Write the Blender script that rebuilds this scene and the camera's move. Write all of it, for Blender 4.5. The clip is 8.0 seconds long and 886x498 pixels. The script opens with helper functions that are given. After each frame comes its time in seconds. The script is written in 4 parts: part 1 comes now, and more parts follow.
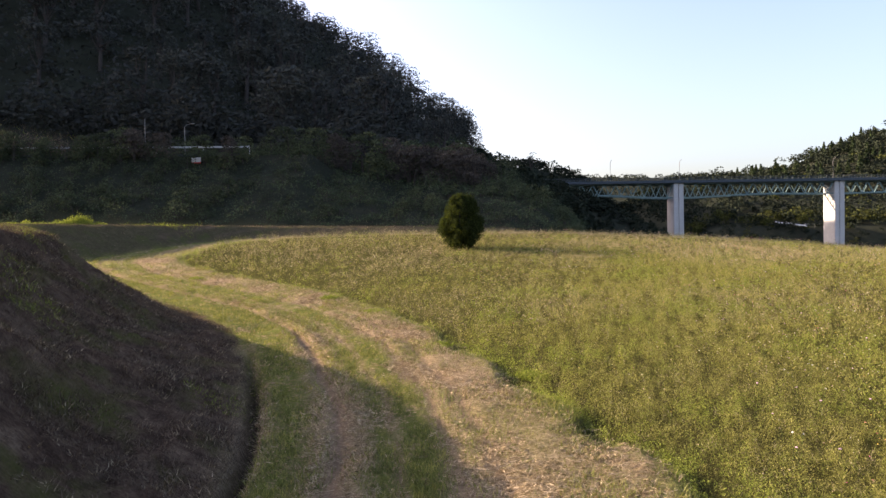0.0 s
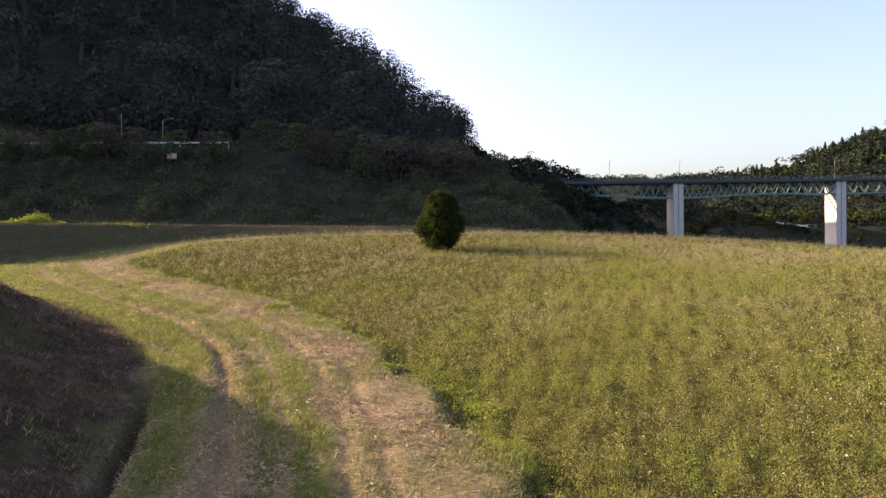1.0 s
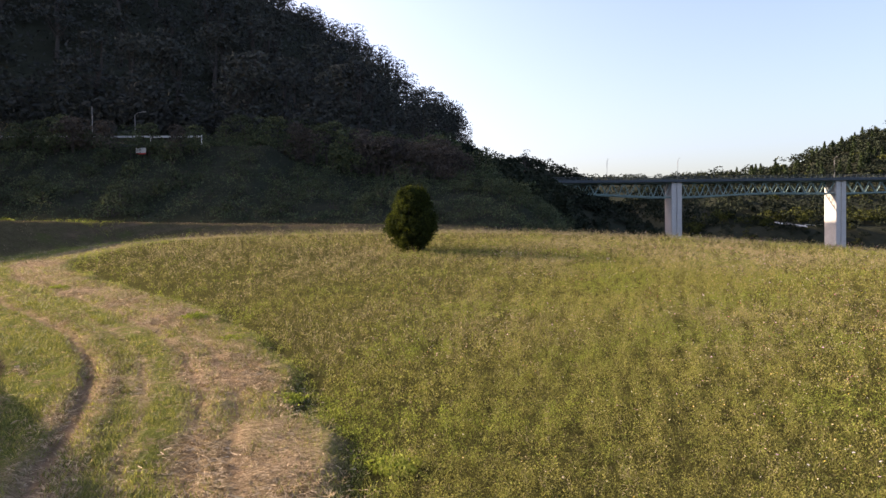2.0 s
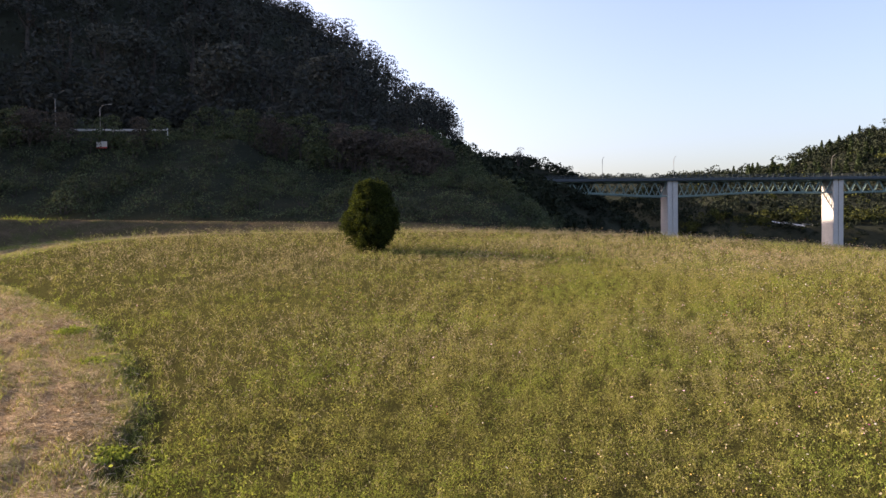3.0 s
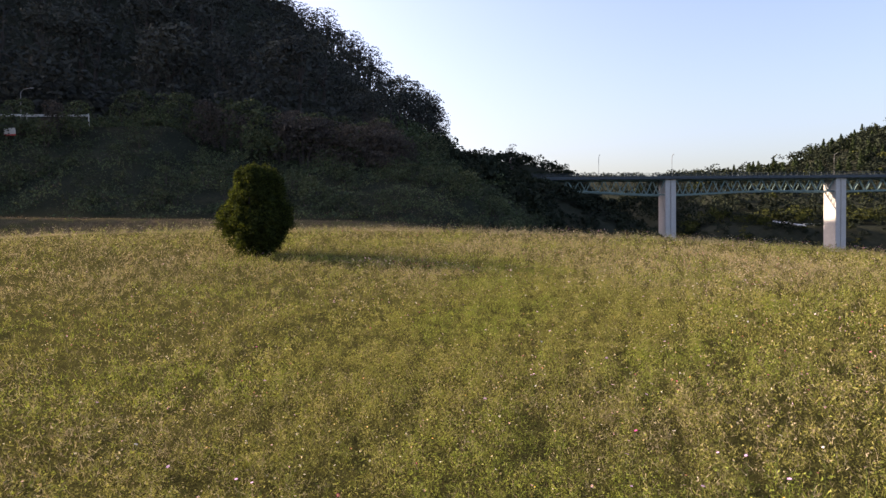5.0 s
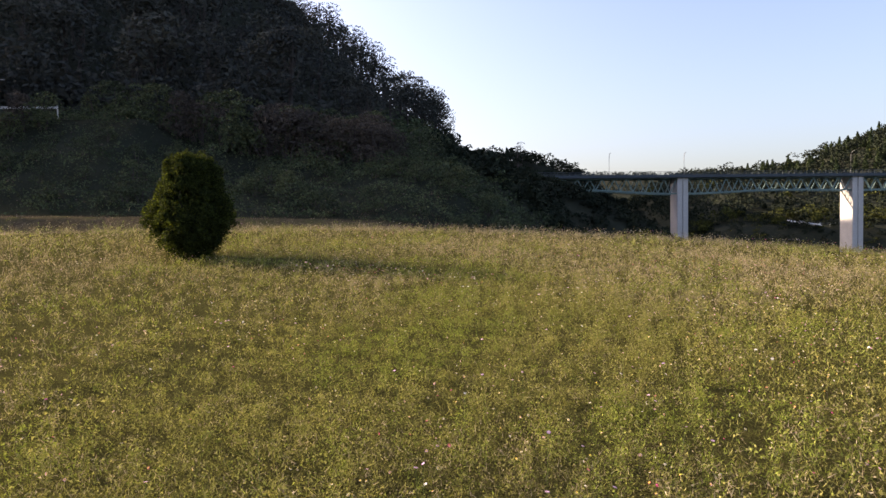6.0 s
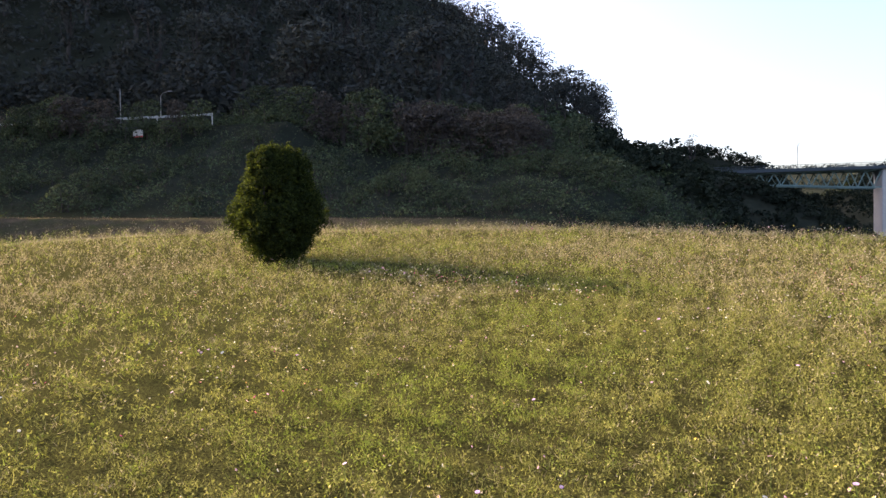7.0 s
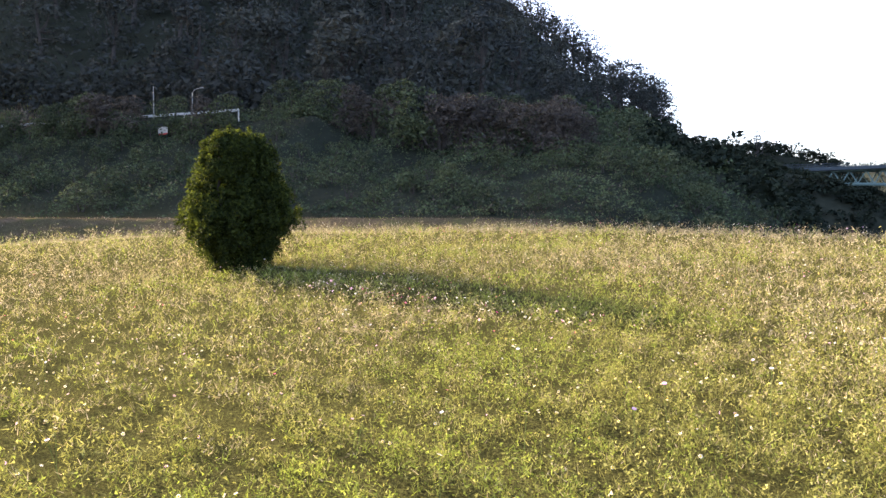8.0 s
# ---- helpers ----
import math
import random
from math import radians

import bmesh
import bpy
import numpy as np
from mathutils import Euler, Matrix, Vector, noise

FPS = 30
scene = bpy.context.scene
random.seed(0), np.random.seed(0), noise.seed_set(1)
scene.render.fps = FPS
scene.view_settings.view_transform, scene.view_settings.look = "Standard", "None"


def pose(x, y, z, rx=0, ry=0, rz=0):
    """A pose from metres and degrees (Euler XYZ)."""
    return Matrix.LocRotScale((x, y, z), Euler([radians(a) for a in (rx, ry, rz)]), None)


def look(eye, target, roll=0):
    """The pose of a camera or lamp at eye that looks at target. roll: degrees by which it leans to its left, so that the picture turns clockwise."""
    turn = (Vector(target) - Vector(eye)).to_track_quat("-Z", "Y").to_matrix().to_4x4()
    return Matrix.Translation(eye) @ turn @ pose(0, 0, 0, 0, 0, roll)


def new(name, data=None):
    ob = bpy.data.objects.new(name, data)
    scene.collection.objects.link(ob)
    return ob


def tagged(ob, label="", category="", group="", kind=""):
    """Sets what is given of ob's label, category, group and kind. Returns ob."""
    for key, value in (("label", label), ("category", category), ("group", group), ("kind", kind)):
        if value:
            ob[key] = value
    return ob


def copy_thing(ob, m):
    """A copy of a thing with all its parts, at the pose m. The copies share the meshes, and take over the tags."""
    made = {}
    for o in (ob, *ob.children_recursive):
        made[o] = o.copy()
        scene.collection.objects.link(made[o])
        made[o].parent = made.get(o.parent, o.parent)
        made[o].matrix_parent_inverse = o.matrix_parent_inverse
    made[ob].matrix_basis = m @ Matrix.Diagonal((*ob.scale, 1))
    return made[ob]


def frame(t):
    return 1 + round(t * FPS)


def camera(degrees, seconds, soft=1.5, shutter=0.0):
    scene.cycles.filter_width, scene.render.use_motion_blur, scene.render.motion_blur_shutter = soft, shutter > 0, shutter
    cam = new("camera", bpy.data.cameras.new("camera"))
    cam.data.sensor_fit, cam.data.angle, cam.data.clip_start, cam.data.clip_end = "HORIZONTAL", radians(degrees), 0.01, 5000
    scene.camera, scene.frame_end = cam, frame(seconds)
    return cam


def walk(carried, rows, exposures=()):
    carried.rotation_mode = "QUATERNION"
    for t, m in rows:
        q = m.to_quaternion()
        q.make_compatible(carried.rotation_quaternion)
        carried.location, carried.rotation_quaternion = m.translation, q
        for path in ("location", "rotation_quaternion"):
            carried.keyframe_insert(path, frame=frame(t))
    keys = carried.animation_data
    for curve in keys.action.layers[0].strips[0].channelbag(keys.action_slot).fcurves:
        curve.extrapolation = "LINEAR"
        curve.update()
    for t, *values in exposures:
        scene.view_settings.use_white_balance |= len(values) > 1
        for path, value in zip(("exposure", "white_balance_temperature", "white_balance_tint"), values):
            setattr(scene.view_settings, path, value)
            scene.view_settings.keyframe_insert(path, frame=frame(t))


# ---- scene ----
cam = camera(65.5, 8.0, soft=1.5)
METRES, EYE = 26.0, 2.5
ROWS = [
    (0.0, 0.0, 0.0, 0.0, -0.02, -1.13, 0.87),
    (0.5, 0.0211, 0.049, 0.0004, -0.02, -1.13, 0.8),
    (1.0, 0.0427, 0.0995, 0.0005, 0.01, -1.15, 0.74),
    (1.5, 0.0655, 0.1516, 0.0, 0.03, -1.17, 0.67),
    (3.0, 0.1453, 0.3114, -0.002, -0.27, -1.27, 0.58),
    (3.5, 0.1749, 0.3669, -0.0022, -0.22, -1.31, 0.54),
    (4.0, 0.205, 0.4241, -0.0025, -0.2, -1.34, 0.49),
    (4.5, 0.2348, 0.4827, -0.0022, -0.2, -1.34, 0.51),
    (5.0, 0.263, 0.5422, -0.0019, -0.2, -1.34, 0.47),
    (5.2, 0.2737, 0.5663, -0.0019, -0.2, -1.35, 0.45),
    (5.7, 0.2989, 0.6271, -0.0022, 0.0, -1.37, 0.44),
    (6.0, 0.313, 0.6643, -0.0025, 0.75, -1.37, 0.47),
    (6.3, 0.3262, 0.702, -0.003, 2.35, -1.34, 0.54),
    (6.4, 0.3305, 0.7146, -0.0032, 3.21, -1.32, 0.57),
    (6.5, 0.3346, 0.7274, -0.0034, 4.93, -1.3, 0.6),
    (6.6, 0.3386, 0.7402, -0.0036, 7.83, -1.27, 0.64),
    (6.7, 0.3426, 0.7531, -0.0038, 10.64, -1.24, 0.68),
    (6.8, 0.3464, 0.766, -0.004, 12.26, -1.2, 0.72),
    (6.9, 0.3501, 0.779, -0.0043, 13.3, -1.17, 0.75),
    (7.0, 0.3536, 0.792, -0.0045, 14.5, -1.14, 0.78),
    (7.1, 0.357, 0.805, -0.0047, 16.17, -1.11, 0.8),
    (7.2, 0.3601, 0.8181, -0.0049, 17.6, -1.09, 0.81),
    (7.3, 0.363, 0.8311, -0.005, 18.49, -1.07, 0.81),
    (7.4, 0.3656, 0.8441, -0.0051, 18.99, -1.06, 0.8),
    (7.5, 0.3679, 0.857, -0.005, 19.05, -1.05, 0.79),
    (7.7, 0.3714, 0.8827, -0.0045, 19.1, -1.04, 0.75),
    (8.0, 0.3751, 0.921, -0.0031, 19.35, -1.05, 0.67),
]
EXPOSURES = [(0.0, 1.57, 6850, 27), (1.5, 1.47, 6850, 27), (3.0, 1.34, 6850, 27), (6.3, 1.3, 6850, 27), (7.0, 1.78, 6600, 25), (7.6, 2.44, 6450, 24), (8.0, 2.52, 6450, 24)]
walk(cam, [(t, pose(METRES * x, METRES * y, EYE + METRES * z, 90 + pitch, roll, yaw)) for t, x, y, z, yaw, pitch, roll in ROWS], EXPOSURES)

# ---- light: a low sun ahead and to the left, hazy pale sky ----
SUN_DIR = Vector((-0.9, 0.355, 0.338)).normalized()
SUN_EL = math.asin(SUN_DIR.z)
SUN_AZ = math.atan2(SUN_DIR.x, SUN_DIR.y)
world = bpy.data.worlds.new("world")
scene.world = world
world.use_nodes = True
wn = world.node_tree
sky = wn.nodes.new("ShaderNodeTexSky")
sky.sky_type = "NISHITA"
sky.sun_disc = False
sky.sun_elevation, sky.sun_rotation = SUN_EL, SUN_AZ
sky.air_density, sky.dust_density, sky.ozone_density = 1.0, 3.6, 2.0
wn.links.new(sky.outputs[0], wn.nodes["Background"].inputs[0])
wn.nodes["Background"].inputs[1].default_value = 0.15
sun_data = bpy.data.lights.new("sun", "SUN")
sun_data.energy, sun_data.angle, sun_data.color = 5.5, radians(0.6), (1.0, 0.88, 0.64)
sun = new("sun", sun_data)
sun.matrix_basis = look(SUN_DIR * 100, (0, 0, 0))


# ---- materials ----
def ramp_stops(node, stops):
    els = node.color_ramp.elements
    while len(els) < len(stops):
        els.new(0.5)
    for e, (p, c) in zip(els, stops):
        e.position, e.color = p, (*c, 1)


class Mat:
    """A node material: a Principled shader, noise-driven colour and bump."""

    def __init__(self, name, rough=0.8, metal=0.0, spec=0.3):
        self.m = bpy.data.materials.new(name)
        self.m.use_nodes = True
        self.t = self.m.node_tree
        self.n, self.l = self.t.nodes, self.t.links
        self.b = self.n["Principled BSDF"]
        self.out = self.n["Material Output"]
        self.b.inputs["Roughness"].default_value = rough
        self.b.inputs["Metallic"].default_value = metal
        self.b.inputs["Specular IOR Level"].default_value = spec
        self.co = self.n.new("ShaderNodeNewGeometry").outputs["Position"]

    def noise(self, scale, detail=4, rough=0.6, vec=None, dist=0.0):
        n = self.n.new("ShaderNodeTexNoise")
        n.inputs["Scale"].default_value, n.inputs["Detail"].default_value = scale, detail
        n.inputs["Roughness"].default_value, n.inputs["Distortion"].default_value = rough, dist
        self.l.new(vec or self.co, n.inputs["Vector"])
        return n.outputs["Fac"]

    def ramp(self, fac, *stops):
        r = self.n.new("ShaderNodeValToRGB")
        ramp_stops(r, stops)
        self.l.new(fac, r.inputs[0])
        return r.outputs[0]

    def mix(self, fac, a, b, kind="MIX"):
        m = self.n.new("ShaderNodeMix")
        m.data_type, m.blend_type = "RGBA", kind
        for s, v in ((m.inputs[0], fac), (m.inputs[6], a), (m.inputs[7], b)):
            if isinstance(v, (int, float)):
                s.default_value = v
            elif isinstance(v, tuple):
                s.default_value = (*v, 1)
            else:
                self.l.new(v, s)
        return m.outputs[2]

    def calc(self, op, a, b=0.0):
        m = self.n.new("ShaderNodeMath")
        m.operation = op
        for s, v in zip(m.inputs, (a, b)):
            if isinstance(v, (int, float)):
                s.default_value = v
            else:
                self.l.new(v, s)
        return m.outputs[0]

    def attr(self, name):
        a = self.n.new("ShaderNodeAttribute")
        a.attribute_name = name
        return a.outputs["Fac"]

    def island(self):
        return self.n.new("ShaderNodeNewGeometry").outputs["Random Per Island"]

    def stretched(self, sx, sy, sz):
        m = self.n.new("ShaderNodeMapping")
        m.inputs["Scale"].default_value = (sx, sy, sz)
        self.l.new(self.co, m.inputs["Vector"])
        return m.outputs[0]

    def colour(self, c):
        if isinstance(c, tuple):
            self.b.inputs["Base Color"].default_value = (*c, 1)
        else:
            self.l.new(c, self.b.inputs["Base Color"])
        return self

    def bump(self, h, strength=0.5, dist=0.02):
        b = self.n.new("ShaderNodeBump")
        b.inputs["Strength"].default_value, b.inputs["Distance"].default_value = strength, dist
        self.l.new(h, b.inputs["Height"])
        self.l.new(b.outputs[0], self.b.inputs["Normal"])
        return self

    def leafy(self, colour, share=0.45, glow=(1.2, 1.12, 0.8)):
        """Let light through thin leaves."""
        tr = self.n.new("ShaderNodeBsdfTranslucent")
        self.l.new(self.mix(1.0, colour, glow, "MULTIPLY"), tr.inputs[0])
        mx = self.n.new("ShaderNodeMixShader")
        mx.inputs[0].default_value = share
        self.l.new(self.b.outputs[0], mx.inputs[1])
        self.l.new(tr.outputs[0], mx.inputs[2])
        self.l.new(mx.outputs[0], self.out.inputs[0])
        return self


def leaf_mat(name, dark, mid, light, patch=0.5, share=0.4, rough=0.6, each=False, depth=0.24, glow=(1.2, 1.12, 0.8), spec=0.2):
    """Foliage: each leaf its own tint, patches over the whole."""
    m = Mat(name, rough, spec=spec)
    c1 = m.ramp(m.island(), (0.0, dark), (0.5, mid), (1.0, light))
    c2 = m.ramp(m.noise(patch, 4, 0.7), (0.32, (1 - depth, 1 - 0.85 * depth, 1 - 0.8 * depth)), (0.68, (1 + depth, 1 + 0.9 * depth, 1 + 0.6 * depth)))
    c = m.mix(1.0, c1, c2, "MULTIPLY")
    if each:
        who = m.n.new("ShaderNodeObjectInfo").outputs["Random"]
        c = m.mix(1.0, c, m.ramp(who, (0.0, (0.78, 0.8, 0.84)), (0.5, (1.0, 1.0, 1.0)), (1.0, (1.25, 1.2, 1.1))), "MULTIPLY")
    m.colour(c)
    m.leafy(c, share, glow)
    return m.m


def plain_mat(name, c, rough=0.6, metal=0.0, wear=0.25, scale=3.0):
    """Paint, metal or stone with stains at two scales."""
    m = Mat(name, rough, metal)
    f = m.mix(0.5, m.noise(scale, 5), m.noise(scale * 9, 3))
    lo = tuple(v * (1 - wear) for v in c)
    hi = tuple(min(1, v * (1 + wear)) for v in c)
    m.colour(m.ramp(f, (0.3, lo), (0.7, hi)))
    m.bump(m.noise(scale * 12, 3), 0.2, 0.01)
    return m.m


def ground_mat():
    m = Mat("ground_earth_and_grass", 1.0, spec=0.0)
    fine = m.noise(38, 4, 0.7)
    mid = m.noise(2.6, 5, 0.65)
    big = m.noise(0.35, 4)
    lie = m.noise(9.0, 5, 0.75, m.stretched(1.0, 4.0, 1.0), 1.5)
    # meadow floor: dark earth and low green between the stalks
    meadow = m.mix(m.ramp(m.mix(0.5, fine, m.noise(90, 3, 0.7)), (0.45, (0, 0, 0)), (0.56, (1, 1, 1))), (0.018, 0.017, 0.009), (0.115, 0.112, 0.035))
    meadow = m.mix(m.ramp(big, (0.4, (0, 0, 0)), (0.7, (1, 1, 1))), m.mix(0.35, meadow, (0.075, 0.07, 0.022)), meadow)
    # mown track: straw, short grass and bare earth in the ruts
    straw = m.ramp(lie, (0.36, (0.07, 0.048, 0.029)), (0.48, (0.25, 0.18, 0.105)), (0.62, (0.54, 0.415, 0.27)))
    green = m.ramp(fine, (0.3, (0.075, 0.09, 0.024)), (0.7, (0.17, 0.185, 0.05)))
    gfac = m.calc("MULTIPLY", m.ramp(m.mix(0.4, mid, m.noise(9, 3)), (0.36, (0, 0, 0)), (0.5, (1, 1, 1))), m.attr("green"))
    track = m.mix(gfac, straw, green)
    earth = m.ramp(m.mix(0.5, fine, mid), (0.3, (0.16, 0.1, 0.064)), (0.7, (0.42, 0.28, 0.18)))
    track = m.mix(m.calc("MULTIPLY", m.attr("rut"), m.ramp(m.mix(0.5, mid, fine), (0.3, (0.3, 0.3, 0.3)), (0.6, (1, 1, 1)))), track, earth)
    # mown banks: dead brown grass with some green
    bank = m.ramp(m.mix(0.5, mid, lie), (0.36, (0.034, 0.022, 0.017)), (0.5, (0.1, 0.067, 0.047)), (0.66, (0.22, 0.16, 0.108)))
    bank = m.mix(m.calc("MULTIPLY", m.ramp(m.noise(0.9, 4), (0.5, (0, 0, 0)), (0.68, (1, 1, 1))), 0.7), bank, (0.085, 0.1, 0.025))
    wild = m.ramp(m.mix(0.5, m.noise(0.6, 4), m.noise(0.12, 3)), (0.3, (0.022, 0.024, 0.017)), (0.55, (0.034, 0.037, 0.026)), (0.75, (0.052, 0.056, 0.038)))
    c = m.mix(m.attr("track"), meadow, track)
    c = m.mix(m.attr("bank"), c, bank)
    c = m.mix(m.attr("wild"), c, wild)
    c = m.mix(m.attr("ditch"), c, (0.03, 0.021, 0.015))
    m.colour(c)
    m.bump(m.mix(0.5, fine, lie), 1.0, 0.09)
    return m.m


M_GROUND = ground_mat()
M_MEADOW = leaf_mat("meadow_green", (0.1, 0.1, 0.028), (0.205, 0.198, 0.055), (0.345, 0.32, 0.112), 1.2, 0.3, 0.8, depth=0.18, glow=(1.1, 1.1, 0.8), spec=0.0)
M_SEED = leaf_mat("meadow_dry_seed", (0.14, 0.11, 0.064), (0.28, 0.228, 0.138), (0.5, 0.425, 0.29), 1.2, 0.25, 0.8, depth=0.15, glow=(1.1, 1.05, 0.85), spec=0.0)
M_LUSH = leaf_mat("lush_green", (0.1, 0.126, 0.024), (0.195, 0.23, 0.046), (0.31, 0.34, 0.085), 1.2, 0.3, 0.8, depth=0.2, glow=(1.15, 1.15, 0.7), spec=0.0)
M_SHORT = leaf_mat("short_track_grass", (0.075, 0.09, 0.024), (0.16, 0.175, 0.045), (0.28, 0.28, 0.09), 2.0, 0.35, depth=0.35)
M_STRAW = leaf_mat("cut_straw", (0.13, 0.09, 0.054), (0.33, 0.245, 0.148), (0.56, 0.44, 0.3), 0.8, 0.1, 0.9, spec=0.05)
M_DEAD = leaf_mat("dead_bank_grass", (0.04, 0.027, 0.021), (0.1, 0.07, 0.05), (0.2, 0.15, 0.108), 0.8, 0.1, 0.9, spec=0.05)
M_PETAL_W = leaf_mat("white_petal", (0.6, 0.58, 0.6), (0.68, 0.66, 0.68), (0.75, 0.74, 0.75), 1, 0.3)
M_PETAL_P = leaf_mat("pink_petal", (0.6, 0.32, 0.62), (0.7, 0.42, 0.7), (0.75, 0.55, 0.78), 1, 0.3)
M_PETAL_M = leaf_mat("magenta_petal", (0.5, 0.03, 0.2), (0.6, 0.05, 0.3), (0.65, 0.12, 0.4), 1, 0.3)
M_STEM = leaf_mat("flower_stem", (0.08, 0.12, 0.03), (0.11, 0.16, 0.04), (0.15, 0.2, 0.05), 3.0, 0.2)
M_CENTRE = plain_mat("yellow_flower_centre", (0.6, 0.4, 0.04), 0.8)
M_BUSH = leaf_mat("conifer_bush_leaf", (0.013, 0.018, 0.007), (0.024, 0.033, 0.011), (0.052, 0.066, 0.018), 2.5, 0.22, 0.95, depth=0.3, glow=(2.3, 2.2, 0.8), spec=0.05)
M_BARK = plain_mat("bark", (0.05, 0.042, 0.036), 0.95, 0, 0.4, 4)
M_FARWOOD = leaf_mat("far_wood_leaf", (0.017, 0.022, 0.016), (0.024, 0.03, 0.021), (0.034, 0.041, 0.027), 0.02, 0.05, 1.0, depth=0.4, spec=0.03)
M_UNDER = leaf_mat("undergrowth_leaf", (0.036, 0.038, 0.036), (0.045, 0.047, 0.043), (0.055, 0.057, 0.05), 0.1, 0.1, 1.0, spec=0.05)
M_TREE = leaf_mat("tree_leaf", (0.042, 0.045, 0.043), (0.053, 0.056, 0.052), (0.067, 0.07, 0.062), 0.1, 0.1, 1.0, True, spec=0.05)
# yellowish tint puts sunlight into the colour of some far crowns
M_TREE2 = leaf_mat("far_leaf_sunlit_tint", (0.045, 0.05, 0.016), (0.06, 0.067, 0.02), (0.08, 0.088, 0.028), 0.03, 0.1, 1.0, spec=0.03)
M_CEDAR = leaf_mat("cedar_leaf", (0.018, 0.03, 0.012), (0.03, 0.048, 0.018), (0.05, 0.07, 0.025), 0.15, 0.2)
M_SHRUB = leaf_mat("shrub_leaf", (0.032, 0.04, 0.026), (0.05, 0.064, 0.034), (0.085, 0.1, 0.056), 0.35, 0.13, 0.9, True, spec=0.1)
M_SLOPE = leaf_mat("slope_vine_leaf", (0.045, 0.056, 0.036), (0.061, 0.078, 0.044), (0.084, 0.107, 0.057), 0.8, 0.12, 0.95, depth=0.6, spec=0.05)
M_RUSSET = leaf_mat("russet_shrub_leaf", (0.055, 0.046, 0.041), (0.074, 0.062, 0.054), (0.1, 0.083, 0.07), 0.3, 0.12, 0.9, True, spec=0.08)
M_CONCRETE = plain_mat("pier_concrete", (0.5, 0.48, 0.45), 0.85, 0, 0.14, 0.25)
M_STEEL = plain_mat("green_painted_steel", (0.15, 0.23, 0.22), 0.5, 0.1, 0.2, 0.6)
M_DECK = plain_mat("dark_deck_steel", (0.06, 0.075, 0.085), 0.6, 0.1, 0.2, 0.5)
M_GALV = plain_mat("galvanised_steel", (0.2, 0.2, 0.2), 0.55, 0.4, 0.15, 2)
M_RAIL = plain_mat("white_rail_paint", (0.5, 0.5, 0.48), 0.5, 0, 0.1, 2)
M_RED = plain_mat("red_sign_paint", (0.45, 0.05, 0.04), 0.5, 0, 0.15, 3)
M_ASPHALT = plain_mat("asphalt", (0.06, 0.06, 0.06), 0.9, 0, 0.25, 3)


# ---- helpers for meshes ----
def sstep(a, b, v):
    t = np.clip((np.asarray(v, float) - a) / (b - a), 0, 1)
    return t * t * (3 - 2 * t)


def wave_noise(x, y, scale, seed, octaves=3):
    """Cheap smooth noise on arrays, about -1 to 1."""
    rng = np.random.default_rng(seed)
    out, amp, tot = np.zeros_like(np.asarray(x, float)), 1.0, 0.0
    for _ in range(octaves):
        for _ in range(5):
            a, p = rng.uniform(0, 2 * np.pi, 2)
            k = scale * rng.uniform(0.6, 1.5)
            out = out + amp * 0.45 * np.sin(k * (x * np.cos(a) + y * np.sin(a)) + p)
        tot += amp
        scale, amp = scale * 2.3, amp * 0.5
    return out / tot


def mesh_of(name, verts, faces, mats, idx=None, smooth=False):
    """A mesh from arrays: verts (n, 3), faces (m, k) with one k, or a list of such arrays."""
    if not isinstance(faces, (list, tuple)):
        faces = [faces]
    faces = [np.asarray(f, np.int32) for f in faces if len(f)]
    me = bpy.data.meshes.new(name)
    me.vertices.add(len(verts))
    me.vertices.foreach_set("co", np.asarray(verts, np.float32).ravel())
    loops = np.concatenate([f.ravel() for f in faces])
    sizes = np.concatenate([np.full(len(f), f.shape[1], np.int32) for f in faces])
    me.loops.add(len(loops))
    me.loops.foreach_set("vertex_index", loops)
    me.polygons.add(len(sizes))
    me.polygons.foreach_set("loop_start", np.concatenate(([0], np.cumsum(sizes)[:-1])).astype(np.int32))
    me.polygons.foreach_set("loop_total", sizes)
    for m in mats:
        me.materials.append(m)
    if idx is not None:
        me.polygons.foreach_set("material_index", np.asarray(idx, np.int32))
    me.polygons.foreach_set("use_smooth", np.full(len(sizes), smooth))
    me.update(calc_edges=True)
    return me


def part(name, bm, material, parent, label=""):
    """Links a bmesh (or a ready mesh) as one mesh object under its thing."""
    if isinstance(bm, bmesh.types.BMesh):
        me = bpy.data.meshes.new(name)
        bm.to_mesh(me)
        bm.free()
    else:
        me = bm
    if material and not me.materials:
        me.materials.append(material)
    ob = new(name, me)
    ob.parent = parent
    return tagged(ob, label)


def box(bm, cx, cy, cz, sx, sy, sz, bevel=0.0, m=None):
    """A box by centre and size, edges bevelled."""
    r = bmesh.ops.create_cube(bm, size=1.0)
    bmesh.ops.scale(bm, vec=(sx, sy, sz), verts=r["verts"])
    if bevel:
        es = list({e for v in r["verts"] for e in v.link_edges})
        g = bmesh.ops.bevel(bm, geom=es, offset=bevel, segments=1, affect="EDGES")
        vs = list({v for f in g["faces"] for v in f.verts} | {v for v in r["verts"] if v.is_valid})
    else:
        vs = r["verts"]
    bmesh.ops.transform(bm, matrix=Matrix.Translation((cx, cy, cz)) @ (m or Matrix()), verts=vs)


